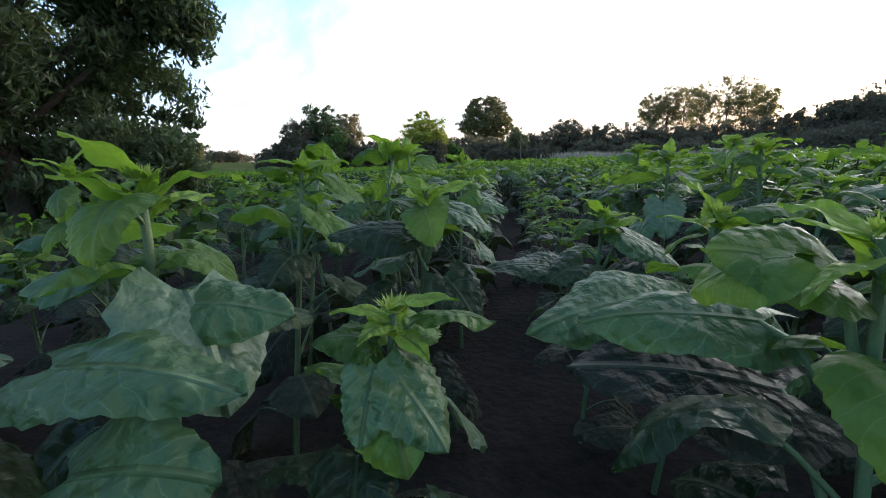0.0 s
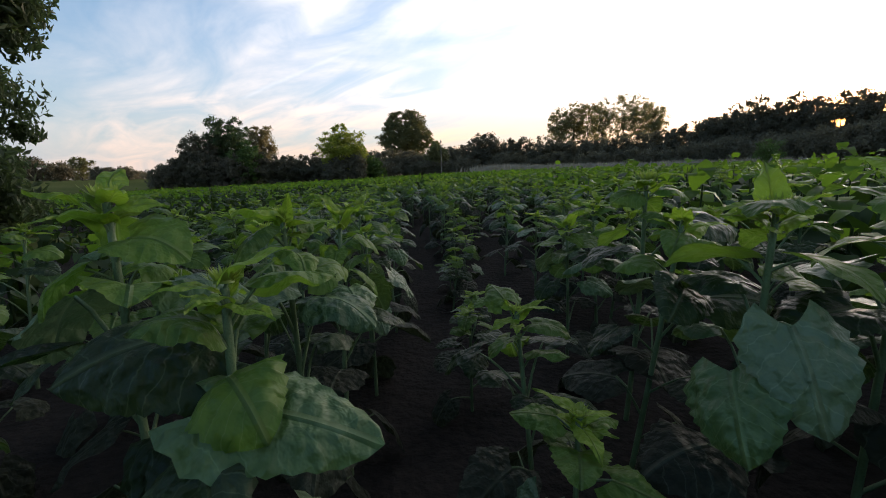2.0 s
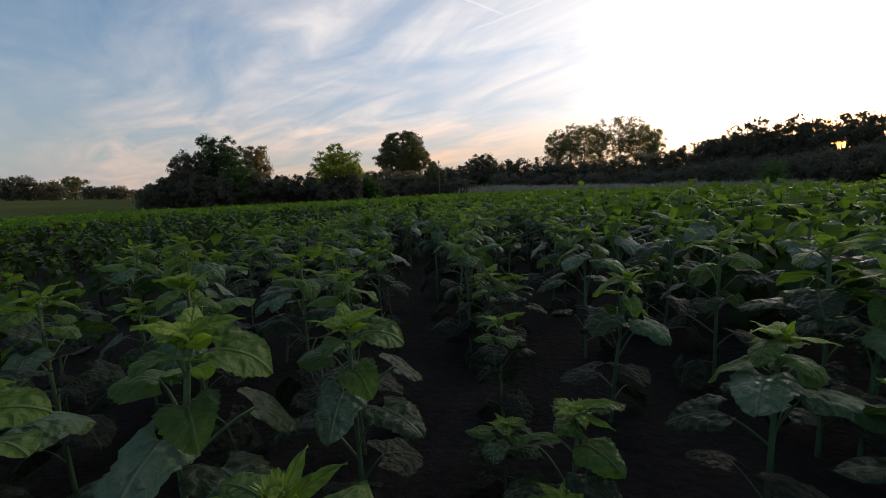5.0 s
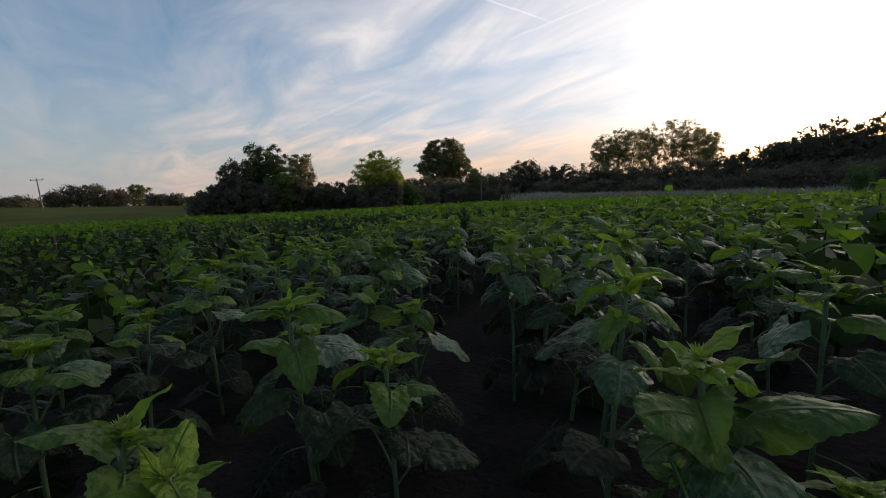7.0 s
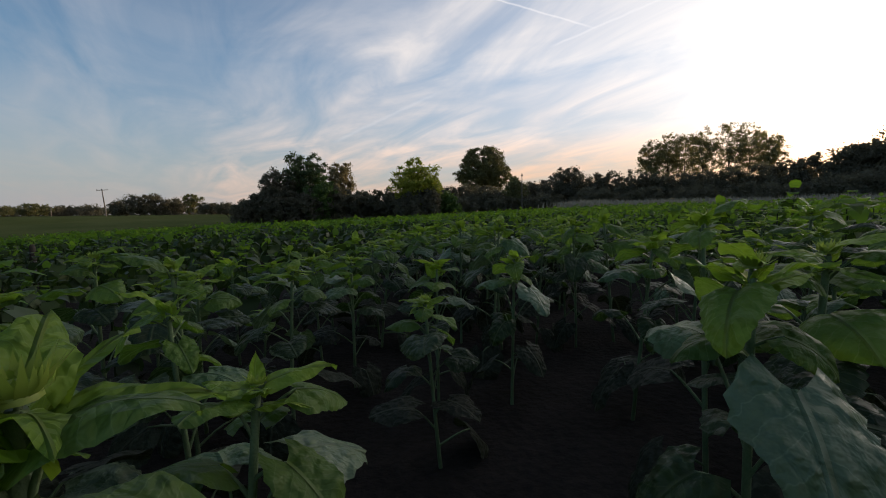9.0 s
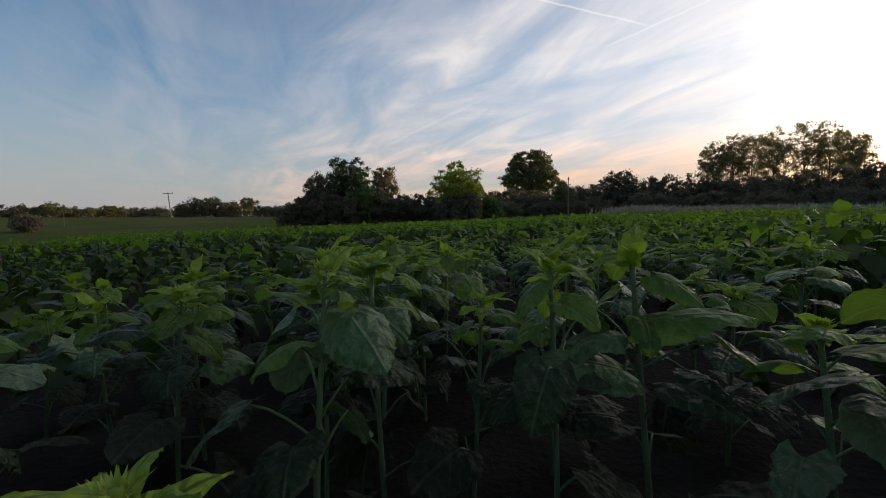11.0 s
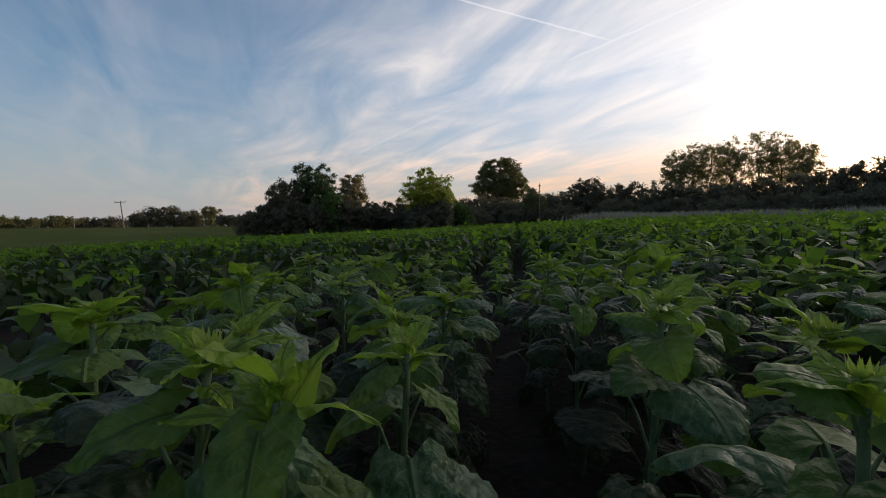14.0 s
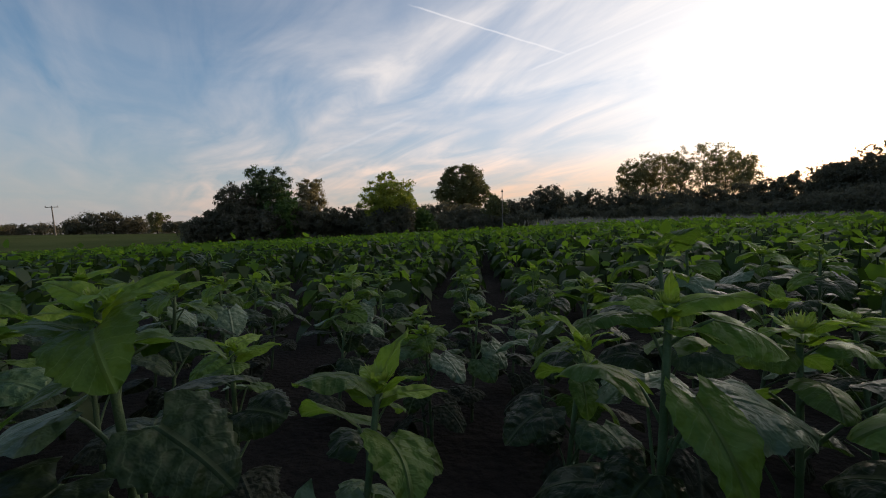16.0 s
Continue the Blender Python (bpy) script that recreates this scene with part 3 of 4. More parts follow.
def row_plants(rng):
    """Every plant of the drilled rows as x, y, bud height above ground."""
    xs = np.arange(-80, 170) * ROW + 0.02
    ys = np.arange(-60, 210) * STEP
    gx, gy = np.meshgrid(xs, ys)
    gx = gx + rng.normal(0, 0.035, gx.shape)
    gy = gy + rng.uniform(-0.13, 0.13, gy.shape) + 0.17 * (np.arange(len(xs)) % 2)
    gx, gy = gx.ravel(), gy.ravel()
    keep = in_field(gx, gy) & (rng.random(gx.size) > np.where((gx < -1.8) & (gy < 30), 0.45, 0.04))
    keep &= (gy > -1.5) | (gx * gx + gy * gy < 900)
    keep &= gx < 1.6 * gy + 26
    gx, gy = gx[keep], gy[keep]
    h = canopy(gx, gy) + rng.normal(0, 0.075, gx.size)
    return gx, gy, np.clip(h, 0.22, 1.0)


def simple_plants(rng, x, y, z, h, leaves, rings, size):
    """Joined far plants: each a spiral of bent, pointed leaves round a stem. One mesh of quads and no loose parts."""
    n = len(x)
    k = np.arange(leaves)
    s = 0.30 + 0.72 * (k / (leaves - 1))[None, :] + rng.normal(0, 0.03, (n, leaves))
    ang = rng.uniform(0, 6.28, (n, 1)) + radians(137.5) * k[None, :] + rng.normal(0, 0.25, (n, leaves))
    big = size * (h / 0.68)[:, None] * np.interp(k / (leaves - 1), [0, 0.5, 0.8, 1], [1.15, 1.15, 0.8, 0.55])[None, :] * rng.uniform(0.8, 1.2, (n, leaves))
    tilt = np.interp(k / (leaves - 1), [0, 0.5, 0.85, 1], [-0.9, -0.5, 0.2, 0.9])[None, :] + rng.normal(0, 0.52, (n, leaves))
    stalk = np.interp(k / (leaves - 1), [0, 0.6, 1], [0.09, 0.06, 0.0])[None, :] * (size / 0.19)
    droop = rng.uniform(0.2, 1.3, (n, leaves))
    ca, sa = np.cos(ang), np.sin(ang)
    base = np.stack([x[:, None] + stalk * ca, y[:, None] + stalk * sa, z[:, None] + h[:, None] * np.clip(s, 0, 1.02)], -1)
    out_v = np.stack([ca, sa, 0 * ca], -1)
    side = np.stack([-sa, ca, 0 * ca], -1)

    def at(l, w, dz=0.0):
        d = tilt - droop * l
        p = base + out_v * (big * l * np.cos(tilt - droop * l * 0.5))[..., None] + side * (big * w)[..., None]
        p[..., 2] += big * (l * np.sin(d) + dz)
        return p

    if rings == 3:
        pts = [at(-0.10, 0.30, .02), at(0.0, 0.0), at(-0.10, -0.30, .02), at(0.32, 0.50, .07), at(0.38, 0.0), at(0.32, -0.50, .05), at(0.72, 0.32, .0), at(0.74, 0.0), at(0.72, -0.32, .03), at(1.05, 0.0)]
        quads = [(0, 1, 4, 3), (1, 2, 5, 4), (3, 4, 7, 6), (4, 5, 8, 7)]
        tris = [(6, 7, 9), (7, 8, 9)]
    else:
        pts = [at(0.0, 0.0), at(0.40, 0.50, .10), at(1.05, 0.0), at(0.40, -0.50, .10)]
        quads, tris = [], [(0, 2, 1), (0, 3, 2)]
    p = np.stack(pts, 2).reshape(-1, len(pts), 3)
    off = (np.arange(len(p)) * len(pts))[:, None, None]
    tri = [(a, b, c) for a, b, c, d in quads] + [(a, c, d) for a, b, c, d in quads] + tris
    f = (np.array(tri)[None] + off).reshape(-1, 3)
    v = p.reshape(-1, 3)
    # three-sided stems
    t = np.arange(3) * 2.094
    lo = np.stack([x[:, None] + 0.012 * np.cos(t), y[:, None] + 0.012 * np.sin(t), np.repeat(z[:, None], 3, 1)], -1)
    hi = np.stack([x[:, None] + 0.007 * np.cos(t), y[:, None] + 0.007 * np.sin(t), np.repeat((z + 0.9 * h)[:, None], 3, 1)], -1)
    sv = np.concatenate([lo, hi], 1).reshape(-1, 3)
    st = [(i, (i + 1) % 3, 3 + (i + 1) % 3) for i in range(3)] + [(i, 3 + (i + 1) % 3, 3 + i) for i in range(3)]
    sf = (np.array(st)[None] + (np.arange(n) * 6)[:, None, None]).reshape(-1, 3) + len(v)
    if rings == 2 and size > 0.2:
        sv, sf = sv[:0], sf[:0]
    # most plants towards the meadow get the top-leaf colour on fewer leaves
    top_from = np.where((x < -1.0) & (x > -14) & (y < 24) & (rng.random(n) < 0.75), 0.9, 0.70)
    young = np.concatenate([np.repeat((k[None, :] >= top_from[:, None] * (leaves - 1)).ravel(), len(tri)), np.zeros(len(sf), bool)])
    return np.concatenate([v, sv]), np.concatenate([f, sf]), young


def make_field():
    rng = random.Random(11)
    lib, buds = leaf_library(rng), [bud_mesh(rng) for _ in range(4)]
    templates = [plant_template(rng, lib, buds, 0.72, 13) for _ in range(12)]
    spots = []
    nrng = np.random.default_rng(5)
    gx, gy, h = row_plants(nrng)
    kx, ky = np.array([k[0] for k in known]), np.array([k[1] for k in known])
    dist = np.hypot(gx[:, None] - kx[None], (gy[:, None] - ky[None])).min(1)
    free = (dist > np.where((np.abs(gx - 0.28) < 0.45) & (gy < 13.5), 0.42, np.where(np.abs(gx - 0.2) < 0.9, 0.34, 0.27))) & ~((np.abs(gx - 0.04) < 0.15) & (np.abs(gy - 8.4) < 0.1))
    gx, gy, h = gx[free], gy[free], h[free]
    gz = ground_z(gx, gy)
    near = (np.abs(gx - 0.25) < 1.95) & (gy > 1.0) & (gy < 14.8)
    clear = (np.abs(gx - 0.22) < 0.36) & (gy < 2.0) & (gy > 0.8)
    near &= ~clear
    singles = [(x, y, float(ground_z(x, y)), z - float(ground_z(x, y))) for x, y, z in known]
    order = np.argsort(np.abs(gx[near] - 0.25))[: max(0, 292 - len(singles))]
    chosen = np.flatnonzero(near)[order]
    singles += [(float(gx[i]), float(gy[i]), float(gz[i]), float(h[i])) for i in chosen]
    made = []
    for n, (x, y, z, height) in enumerate(singles):
        top, tip = templates[n % len(templates)] if n < len(templates) or n % 3 else rng.choice(templates)
        s = height / 0.72
        # plants beside the walked line are slimmer, pressed aside
        wide = (0.5 + 0.5 * s) * (0.8 if abs(x - 0.2) < 0.42 else 0.9)
        turn = Matrix.Rotation(radians(TURNS.get((x, y), 997.0 * x + 613.0 * y)), 4, "Z") @ Matrix.Rotation(rng.uniform(-0.1, 0.1), 4, "X") @ Matrix.Rotation(rng.uniform(-0.1, 0.1), 4, "Y") @ Matrix.Diagonal((wide, wide, s, 1))
        off = turn @ tip
        spots.append(Matrix.Translation((x - off.x, y - off.y, z)) @ turn)
        made.append(top if n < len(templates) else copy_thing(top, spots[-1]))
    for (top, tip), m in zip(templates, spots):
        top.matrix_basis = m
    rest = np.ones(len(gx), bool)
    rest[chosen] = False
    rest &= ~clear
    r = np.hypot(gx, gy - 7)
    behind = rest & ((gx > 1.3 * (gy - 2.0) + 3) | (gx < -1.5 * gy - 3.5))
    for lo, hi, leaves, rings, size in ((0, 0, 7, 2, 0.23), (0, 8, 15, 3, 0.16), (8, 14, 13, 3, 0.165), (14, 16, 13, 2, 0.18), (16, 30, 13, 2, 0.19), (30, 200, 9, 2, 0.26)):
        pick = behind if hi == 0 else rest & ~behind & (r >= lo) & (r < hi)
        v, f, young = simple_plants(nrng, gx[pick], gy[pick], gz[pick], h[pick], leaves, rings, size)
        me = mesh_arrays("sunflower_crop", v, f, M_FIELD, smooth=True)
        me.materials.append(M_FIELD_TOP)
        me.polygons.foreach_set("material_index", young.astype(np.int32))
        ob = new("sunflower_crop", me)
        tagged(ob, "dense green sunflower crop in drilled rows across the field", "crop", kind="stuff")
    return {(x, y): ob for (x, y, z, h), ob in zip(singles, made)}


plants = make_field()
leaf_rng = random.Random(29)


def own_leaf(plant, attach, base, tip, width, mat):
    """A large leaf of one known plant: its stalk leaves the stem at the height attach and carries a blade from base to tip."""
    top = plants[plant]
    base, tip = Vector(base), Vector(tip)
    stem = Vector((*plant, attach))
    ahead = (tip - base).normalized()
    face = Vector((0.05, -0.38, 0.92))
    face = (face - ahead * face.dot(ahead)).normalized()
    side = face.cross(ahead)
    droop = leaf_rng.uniform(25, 50)
    v, f, u, s = blade(leaf_rng, (tip - base).length * 1.04, width, droop * 0.5, droop, leaf_rng.uniform(0.1, 0.3), leaf_rng.uniform(0.02, 0.035), 0.0, 0, rows=18, cols=8)
    turn = Matrix((ahead, side, face)).transposed()
    v = [base + turn @ p for p in v]
    mid = stem.lerp(base, 0.55) + Vector((0, 0, 0.015))
    sv, sf = tube([stem, stem.lerp(mid, 0.5) + Vector((0, 0, -0.004)), mid, base + ahead * 0.004], [0.0055, 0.0048, 0.0042, 0.0034], 6)
    n = len(v)
    v, f = v + sv, f + [tuple(i + n for i in q) for q in sf]
    u, s = u + [(0, 0.5)] * len(sv), s + [1] * len(sf)
    home = top.matrix_basis.inverted()
    part("leaf", mesh_of("large_leaf", [home @ Vector(p) for p in v], f, [mat, M_STEM], u, s), top)


own_leaf((-0.27, 2.19), 0.5, (-0.257, 2.031, 0.568), (-0.027, 2.021, 0.552), 0.125, M_PALE)
own_leaf((-0.27, 2.19), 0.56, (-0.200, 2.134, 0.605), (-0.035, 2.133, 0.592), 0.12, M_PALE)
own_leaf((-0.27, 2.19), 0.42, (-0.179, 1.969, 0.495), (-0.022, 1.973, 0.500), 0.12, M_PALE)
own_leaf((0.09, 2.13), 0.44, (0.097, 2.084, 0.567), (0.163, 2.039, 0.506), 0.095, M_PALE)
own_leaf((0.09, 2.13), 0.46, (0.082, 2.083, 0.570), (0.082, 2.028, 0.509), 0.065, M_PALE)
own_leaf((0.53, 2.08), 0.55, (0.496, 2.158, 0.610), (0.316, 2.195, 0.575), 0.105, M_PALE)
own_leaf((0.53, 2.08), 0.6, (0.517, 2.103, 0.677), (0.418, 2.133, 0.689), 0.13, M_YOUNG)
own_leaf((0.53, 2.08), 0.45, (0.529, 2.156, 0.532), (0.303, 2.185, 0.521), 0.18, M_SHADED_LEAF)
own_leaf((0.615, 2.53), 0.5, (0.558, 2.452, 0.545), (0.261, 2.339, 0.485), 0.19, M_PALE)
own_leaf((0.05, 2.58), 0.54, (-0.001, 2.567, 0.639), (-0.160, 2.548, 0.612), 0.15, M_LEAF)
own_leaf((0.05, 2.58), 0.56, (0.094, 2.574, 0.684), (0.193, 2.571, 0.628), 0.10, M_PALE)
own_leaf((0.47, 2.785), 0.48, (0.524, 2.768, 0.605), (0.678, 2.756, 0.480), 0.13, M_PALE)
own_leaf((0.47, 2.785), 0.40, (0.395, 2.757, 0.503), (0.175, 2.735, 0.487), 0.14, M_LEAF)
own_leaf((-0.12, 11.4), 0.50, (-0.059, 11.346, 0.610), (0.048, 11.363, 0.575), 0.12, M_PALE)
own_leaf((0.05, 3.39), 0.52, (0.059, 3.316, 0.632), (0.235, 3.299, 0.582), 0.13, M_PALE)
own_leaf((0.05, 3.39), 0.56, (0.002, 3.409, 0.680), (-0.124, 3.346, 0.636), 0.17, M_LEAF)
own_leaf((-0.19, 8.23), 0.46, (-0.264, 8.185, 0.573), (-0.410, 8.157, 0.568), 0.07, M_PALE)
own_leaf((-0.19, 8.23), 0.42, (-0.164, 8.179, 0.585), (-0.020, 8.162, 0.560), 0.07, M_PALE)
own_leaf((-0.19, 8.23), 0.52, (-0.188, 8.203, 0.656), (-0.072, 8.153, 0.606), 0.075, M_PALE)
own_leaf((-0.19, 8.23), 0.64, (-0.200, 8.214, 0.680), (-0.179, 8.215, 0.774), 0.07, M_YOUNG)
own_leaf((-0.19, 8.23), 0.58, (-0.252, 8.219, 0.697), (-0.370, 8.187, 0.742), 0.08, M_YOUNG)
own_leaf((0.35, 8.17), 0.56, (0.310, 8.179, 0.673), (0.196, 8.192, 0.650), 0.10, M_PALE)
own_leaf((0.35, 8.17), 0.5, (0.412, 8.139, 0.649), (0.330, 8.133, 0.701), 0.10, M_YOUNG)
own_leaf((0.06, 10.2), 0.58, (0.120, 10.181, 0.673), (0.203, 10.138, 0.593), 0.13, M_PALE)
own_leaf((0.66, 10.56), 0.5, (0.645, 10.499, 0.503), (0.450, 10.440, 0.521), 0.12, M_PALE)
own_leaf((0.66, 10.56), 0.6, (0.690, 10.521, 0.616), (0.907, 10.505, 0.621), 0.13, M_YOUNG)
own_leaf((-0.02, 11.08), 0.5, (-0.005, 11.060, 0.645), (-0.006, 11.006, 0.591), 0.08, M_YOUNG)
own_leaf((-0.02, 11.08), 0.5, (-0.012, 11.078, 0.625), (0.069, 11.031, 0.589), 0.085, M_PALE)
own_leaf((0, 4.78), 0.5, (-0.013, 4.662, 0.605), (-0.003, 4.545, 0.642), 0.15, M_PALE)
own_leaf((0, 4.78), 0.46, (-0.000, 4.700, 0.594), (0.086, 4.594, 0.609), 0.15, M_PALE)
own_leaf((0.49, 6.98), 0.46, (0.476, 6.932, 0.606), (0.340, 6.856, 0.653), 0.12, M_YOUNG)
own_leaf((0.49, 6.98), 0.48, (0.553, 6.956, 0.611), (0.672, 6.903, 0.629), 0.11, M_YOUNG)
own_leaf((0.028, 12.158), 0.52, (0.003, 12.148, 0.617), (-0.147, 12.169, 0.581), 0.06, M_PALE)
own_leaf((0.028, 12.158), 0.53, (0.058, 12.154, 0.610), (0.143, 12.133, 0.596), 0.055, M_PALE)
own_leaf((0.002, 12.457), 0.4, (0.048, 12.428, 0.492), (0.176, 12.370, 0.449), 0.11, M_PALE)
own_leaf((-0.43, 12.48), 0.5, (-0.379, 12.474, 0.573), (-0.206, 12.429, 0.480), 0.075, M_PALE)
own_leaf((-0.015, 10.705), 0.56, (-0.010, 10.714, 0.632), (0.149, 10.728, 0.617), 0.06, M_PALE)
own_leaf((-0.015, 10.705), 0.58, (-0.076, 10.717, 0.637), (-0.232, 10.714, 0.644), 0.08, M_PALE)


# ------------------------------------------------------------------ trees and shrubs
def leaf_cards(rng, centers, radii, per, size, slim=0.55, core=1.4, sag=0.35):
    """Small bent leaves (two triangles each) scattered in flattened clumps, larger deep inside."""
    c = np.repeat(centers, per, 0)
    r = np.repeat(radii, per, 0)
    d = rng.normal(0, 1, c.shape)
    d /= np.linalg.norm(d, axis=1, keepdims=True)
    deep = rng.uniform(0.02, 1.0, (len(c), 1)) ** 0.6
    p = c + d * (r[:, None] * deep * 1.35) * np.array([1, 1, 0.75])
    u = rng.normal(0, 1, c.shape)
    u[:, 2] -= sag
    u /= np.linalg.norm(u, axis=1, keepdims=True)
    w = np.cross(u, rng.normal(0, 1, c.shape))
    w /= np.linalg.norm(w, axis=1, keepdims=True)
    s = size * rng.uniform(0.6, 1.3, (len(c), 1)) * np.interp(deep, [0.35, 0.75], [core, 1.0])
    nrm = np.cross(u, w)
    v = np.stack([p - u * s * 0.5, p + w * s * slim * 0.5 + nrm * s * 0.1, p + u * s * 0.5, p - w * s * slim * 0.5 + nrm * s * 0.1], 1).reshape(-1, 3)
    i = np.arange(len(v) // 4) * 4
    f = np.concatenate([np.stack([i, i + 1, i + 2], 1), np.stack([i, i + 2, i + 3], 1)])
    return v, f


def crown_balls(rng, lobes, lobe, shape):
    """The lobes of a crown in a unit ball: centre and size, spread over its outside, with a heart that fills the middle."""
    balls = [(Vector((0, 0, -0.1)), 0.62)]
    for i in range(lobes):
        z, a = 1 - 2 * (i + 0.5) / lobes, 2.39996 * i + rng.uniform(-0.4, 0.4)
        out = math.sqrt(1 - z * z)
        c = Vector((out * math.cos(a), out * math.sin(a), z)) * (1 - lobe) * rng.uniform(0.8, 1.1)
        if shape == "mushroom" and c.z < -0.1:
            c = Vector((c.x * 1.35, c.y * 1.35, c.z * 0.8))
        elif shape == "mound" and c.z < 0:
            c.x, c.y = c.x * (1.0 - 0.4 * c.z), c.y * (1.0 - 0.4 * c.z)
        c.z *= 0.86
        balls.append((c, lobe * rng.uniform(0.7, 1.25)))
    return balls


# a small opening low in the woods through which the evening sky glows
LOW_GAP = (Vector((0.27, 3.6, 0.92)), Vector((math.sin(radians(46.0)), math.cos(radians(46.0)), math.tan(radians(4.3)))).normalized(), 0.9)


def tree(name, label, category, at, height, width, crown_from, kind, seed, clumps, per, leaf, clump_r, shape="round", trunk_r=None, gap=0.0, group="", core=1.4, slim=0.55, lobes=12, lobe=0.34, balls=None, sag=0.35, fill=0.5):
    """A tapered trunk, limbs that reach into the crown, and a lobed crown of clumped small leaves."""
    rng, nr = random.Random(seed), np.random.default_rng(seed)
    x, y = at
    top = tagged(new(name), label, category, group)
    top.matrix_basis = Matrix.Translation((x, y, float(ground_z(x, y)) - 0.05)) @ Matrix.Rotation(0 if balls else rng.uniform(0, 6.28), 4, "Z")
    tr = trunk_r or height * 0.022
    lean = Vector((rng.uniform(-0.04, 0.04), rng.uniform(-0.04, 0.04), 0)) * height
    trunk = [Vector((0, 0, 0)) + lean * t * t + Vector((0, 0, height * 0.86 * t)) + Vector((rng.uniform(-1, 1), rng.uniform(-1, 1), 0)) * tr * (0.6 if 0 < t else 0) for t in (0, 0.15, 0.3, 0.5, 0.7, 0.88, 1)]
    pieces = [tube(trunk, [tr * (1.25 - 1.15 * k / 6) for k in range(7)], 8)]
    zc, hz = (height + crown_from) / 2, (height - crown_from) / 2
    half = Vector((width * 0.53, width * 0.53, hz * 1.09))
    whole = balls is None
    if whole:
        balls = [(Vector((c.x * half.x, c.y * half.y, zc + c.z * half.z)) + lean * 0.6, half * r) for c, r in crown_balls(rng, lobes, lobe, shape)]
    else:
        balls = [(Vector(c), Vector((r, r, r * 0.9))) for c, r in balls]
    weights = [b[1].x ** 2 for b in balls]
    centers, radii, limbs = [], [], []
    tries = 0
    while len(centers) < clumps and tries < clumps * 40:
        tries += 1
        c, r = (Vector((0, 0, zc)) + lean * 0.6, half * 0.9) if whole and rng.random() < fill else rng.choices(balls, weights)[0]
        d = Vector((rng.gauss(0, 1), rng.gauss(0, 1), rng.gauss(0, 1))).normalized() * rng.random() ** 0.4
        p = c + Vector((d.x * r.x, d.y * r.y, d.z * r.z))
        if p.z < clump_r * 0.4:
            continue
        if gap and noise.noise(p * (0.55 / clump_r) + Vector((seed, 0, 0))) < 0.1 and rng.random() < gap:
            continue
        centers.append(tuple(p))
        radii.append(clump_r * rng.uniform(0.6, 1.25))
    for c, r in balls[1:11]:
        goal = c.copy()
        t0 = min(0.8, max(0.15, 0.75 * (goal.z - 0.2 * width) / height))
        start = Vector((0, 0, height * 0.86 * t0)) + lean * t0 * t0
        mid = start.lerp(goal, 0.5) + Vector((rng.uniform(-1, 1), rng.uniform(-1, 1), rng.uniform(0, 1))) * width * 0.04
        limbs.append(tube([start, mid, goal], [tr * 0.42, tr * 0.25, tr * 0.08], 5))
    apart = clumps > 130
    v, f = join(*pieces, *([] if apart else limbs))
    part("trunk", mesh_of("trunk", v, f, [M_BARK]), top, label="dark rough bark")
    for limb in limbs if apart else ():
        part("limb", mesh_of("limb", *limb, [M_BARK]), top)
    v, f = leaf_cards(nr, np.array(centers), np.array(radii), per, leaf, core=core, slim=slim, sag=sag)
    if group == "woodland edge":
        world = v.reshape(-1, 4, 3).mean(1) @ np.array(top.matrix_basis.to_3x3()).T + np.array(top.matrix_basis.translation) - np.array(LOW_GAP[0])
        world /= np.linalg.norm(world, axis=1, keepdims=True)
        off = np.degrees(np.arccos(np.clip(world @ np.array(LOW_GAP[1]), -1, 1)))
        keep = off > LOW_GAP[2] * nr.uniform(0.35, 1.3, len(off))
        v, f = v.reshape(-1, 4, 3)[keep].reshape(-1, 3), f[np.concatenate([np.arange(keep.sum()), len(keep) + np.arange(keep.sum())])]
    part("crown", mesh_arrays("crown", v, f, FOLIAGE[kind]), top)
    return top


def polar(az, r):
    """A place seen from (0, 8) at a bearing (degrees to the right of the rows) and a distance."""
    return (r * math.sin(radians(az)), 8 + r * math.cos(radians(az)))


def rise(az, r, elevation):
    """Height above the ground of something that stands at a bearing and reaches an elevation seen from the field."""
    x, y = polar(az, r)
    return r * math.tan(radians(elevation)) + 0.82 - float(ground_z(x, y))


# the broad tree at the field's edge: a boughed mass, one bough hanging over, one low
BOUGHS = [((-0.2, -0.2, 4.6), 2.8), ((1.8, 1.4, 4.75), 1.7), ((2.45, 1.5, 4.25), 0.95), ((1.4, 1.0, 6.5), 2.1), ((2.35, 1.4, 1.55), 0.8), ((1.45, 0.85, 1.45), 1.05), ((0.4, 0.2, 1.7), 1.6), ((-1.0, -1.5, 2.0), 1.9), ((-1.2, -2.2, 4.6), 2.2), ((0.9, -1.9, 3.4), 1.7), ((-1.4, 1.6, 3.6), 2.2), ((0.4, 2.4, 2.6), 1.6), ((0.2, -0.6, 7.4), 1.9)]
tree("broadleaf_tree", "broad dark leafy tree with drooping branches at field edge", "tree", (-9.7, 9.1), 8.6, 8.0, 0.2, "broad", 3, 520, 150, 0.19, 0.42, gap=0.62, core=1.1, slim=0.38, trunk_r=0.2, balls=BOUGHS, sag=1.0)

for k, (x, y, h, w) in enumerate(((-8.2, 11.0, 1.5, 2.2), (-9.6, 11.6, 2.2, 3.0), (-11.2, 10.6, 2.6, 3.2), (-7.5, 9.2, 1.1, 1.8))):
    tree("edge_shrub", "low dark shrub under the broad tree", "shrub", (x, y), h, w, 0.0, "broad", 10 + k, 80, 70, 0.15, 0.32, trunk_r=0.04, group="shrubs under the broad tree")

